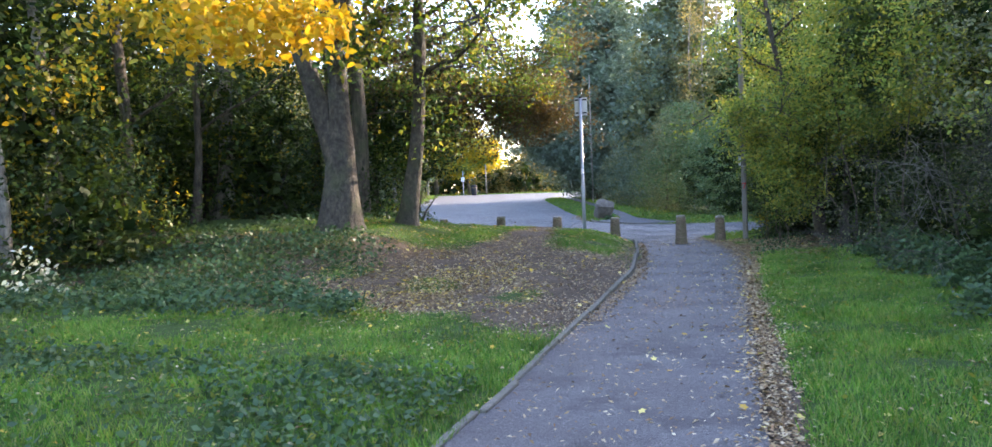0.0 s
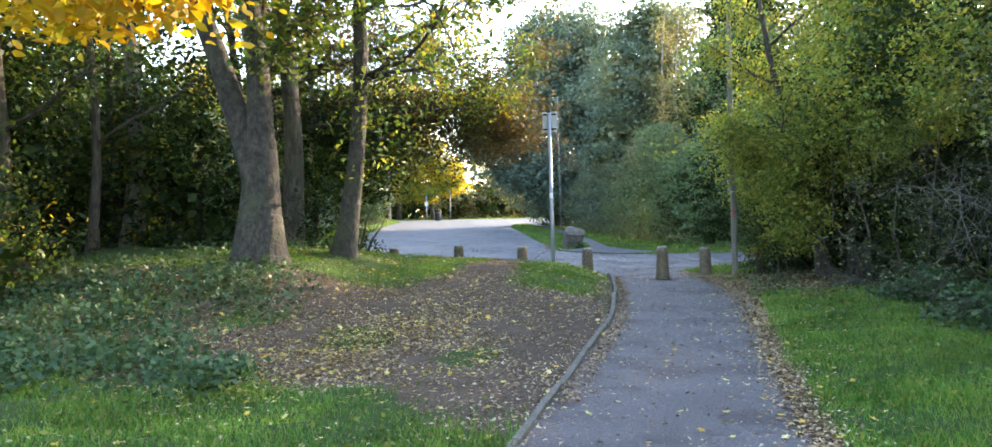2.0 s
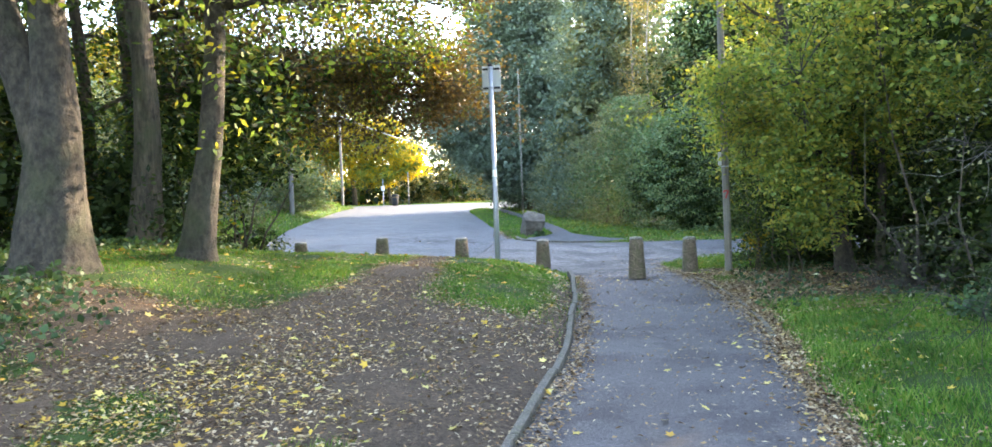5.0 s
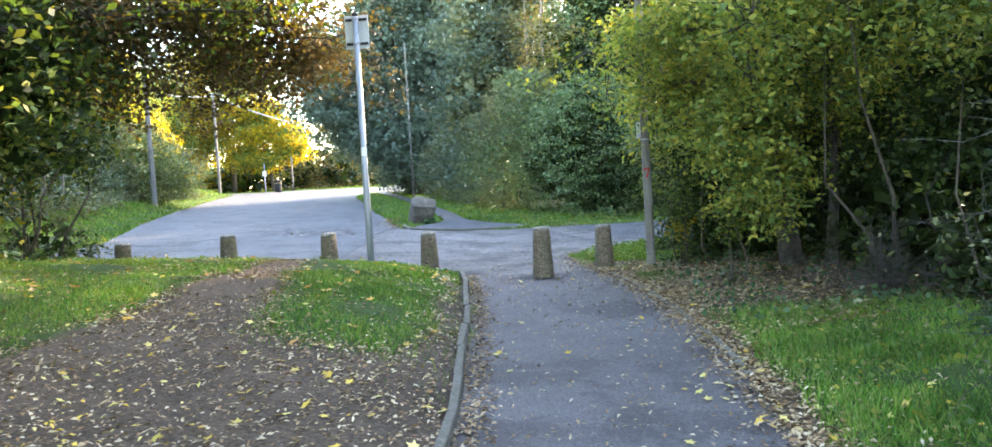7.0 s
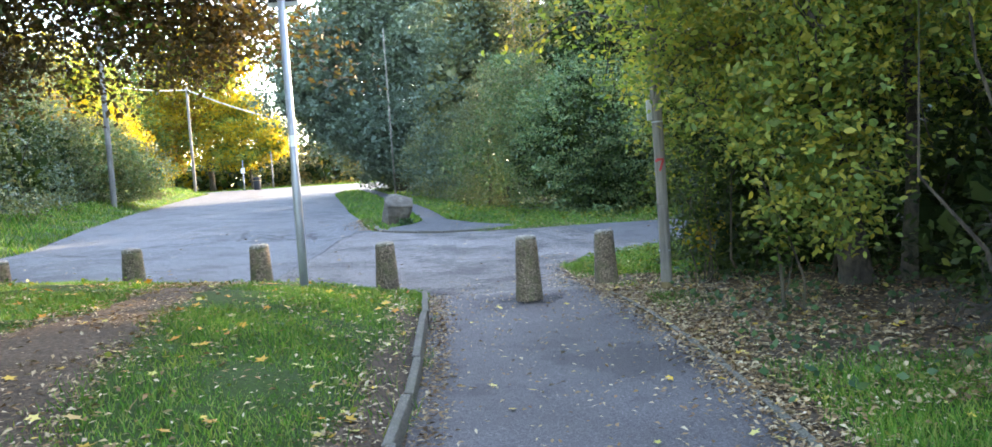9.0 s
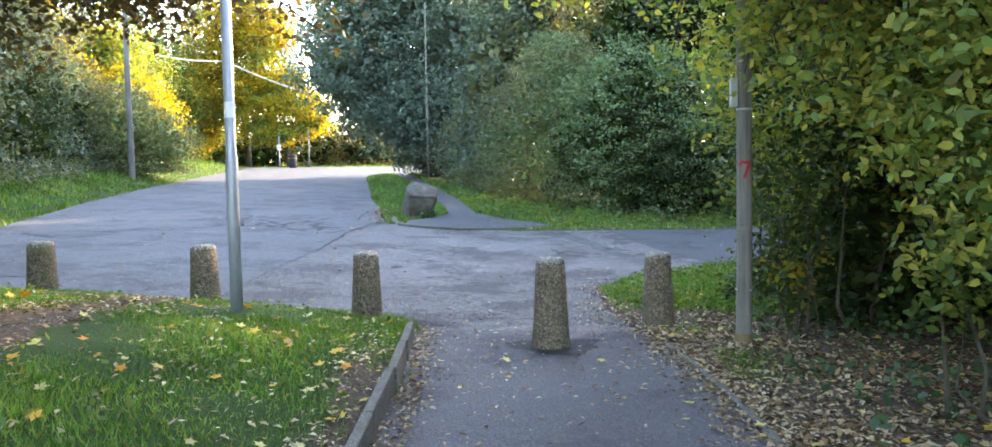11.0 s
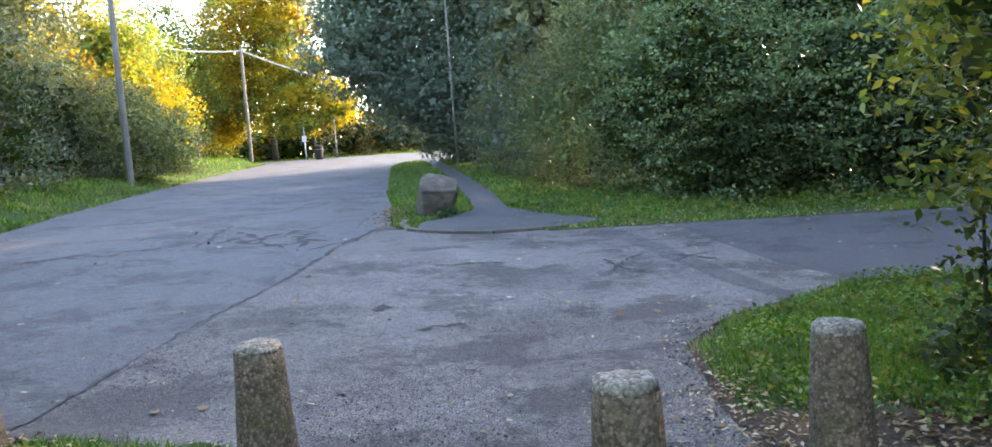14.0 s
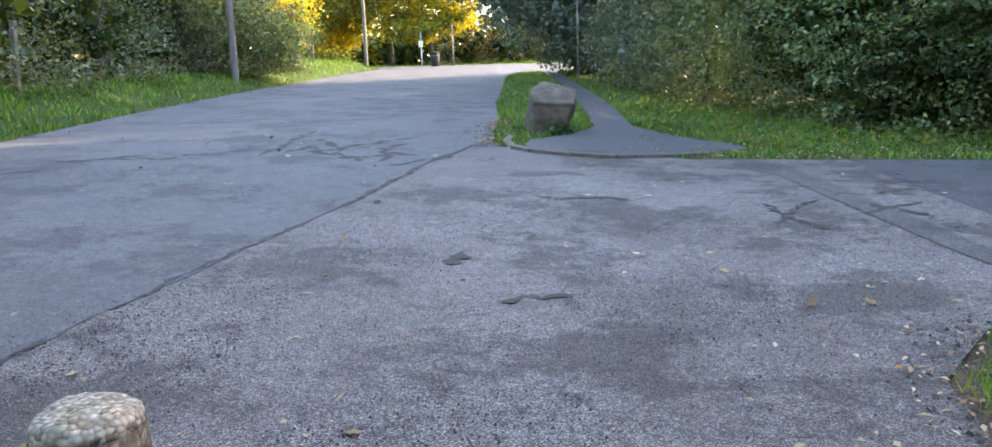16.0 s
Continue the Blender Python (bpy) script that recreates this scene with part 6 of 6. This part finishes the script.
grit("edge_grit", x, y, 0.016, GRIT, "crumbled tarmac along the broken edge")
x, y = scatter(-2.4, 0.5, 3, 22.4, 60, lambda a, b: np.where(on_asphalt(a, b), 0.6, 0))
grit("path_grit", x, y, 0.006, GRIT, "fine grit on the footpath")
low_weeds("verge_weeds", [(-5.0, -4.3, 34.3, 35.4, 900)], 0.09, 0.16, "small weeds at the foot of the boulder", lambda a, b: np.exp(-((a + 4.6) / 0.22) ** 2 - ((b - 34.8) / 0.3) ** 2))
low_weeds("hedge_foot_weeds", [(-2.2, 10, 33.6, 35.6, 160), (-4.6, -1.6, 35.6, 44, 90)], 0.1, 0.2, "trailing weeds along the hedge foot", lambda a, b: 0.15 + 0.4 * (np.sin(2.1 * a + b) * np.sin(1.7 * a - 0.6 * b) > 0), LEAF_GREEN)
x, y = scatter(-3.5, 10, 32.9, 36.4, 300, lambda a, b: np.where(on_asphalt(a, b), 0.03, 0.5 * np.exp(-(b - 33) / 1.1)))
flat_leaves("hedge_leaves", x, y, 0.06, LITTER, "dry leaves along the side road edge")
low_weeds("lawn_clover", [(-7, -1.9, 2.4, 9.5, 120), (0.6, 3.2, 2.6, 17.5, 120), (-8, -2, 15.5, 22.4, 60)], 0.05, 0.07, "broad-leaved weeds among the grass", lambda a, b: turf(a, b) * (0.15 + 0.85 * (np.sin(2.7 * a + 1.1 * b) * np.sin(2.2 * b - 0.9 * a) > 0.2)), LEAF_GREEN)
low_weeds("corner_ivy", [(-0.4, 3.0, 23.2, 27.6, 500)], 0.045, 0.12, "dark trailing weeds spreading over the corner", lambda a, b: (a > mouth_x(b) + 0.25) * (0.15 + 0.85 * (np.sin(1.9 * a + 1.3 * b) * np.sin(1.7 * b - 1.4 * a) > -0.1)), LEAF_GREEN)
x, y = scatter(-0.9, 1.6, 22.6, 26.4, 420, lambda a, b: np.exp(-((a - mouth_x(b) - 0.1) / 0.16) ** 2) * (0.3 + 0.7 * sm(25.4, 24.2, b)))
flat_leaves("corner_litter", x, y, 0.042, LITTER_BROWN, "brown leaves caught along the corner edge", 0.012)
low_weeds("corner_weeds", [(-0.4, 2.8, 22.9, 27.6, 900)], 0.042, 0.11, "broad-leaved weeds in the corner grass", lambda a, b: (a > mouth_x(b) + 0.35) * (0.12 + 0.88 * (np.sin(2.9 * a + 1.7 * b) * np.sin(2.4 * b - a) > 0.1)), GRASS)
x, y = scatter(-6.5, 3.2, 2.5, 17.5, 9, lambda a, b: turf(a, b) * (0.3 + 0.7 * (np.sin(1.9 * a + b) * np.sin(1.3 * b) > 0)))
maple_leaves("lawn_leaves", x, y, 0.075, LITTER_YELLOW, "pale yellow leaves lying in the lawn")
# compacted tail of twigs and bark on the worn soil
x, y = scatter(-6.5, -2.0, 9.5, 21.5, 26, lambda a, b: 1 - turf(a, b))
flat_leaves("fallen_twigs", x, y, 0.13, LITTER_BROWN, "thin broken twigs on the worn soil", 0.006, 0.06, 0.1)
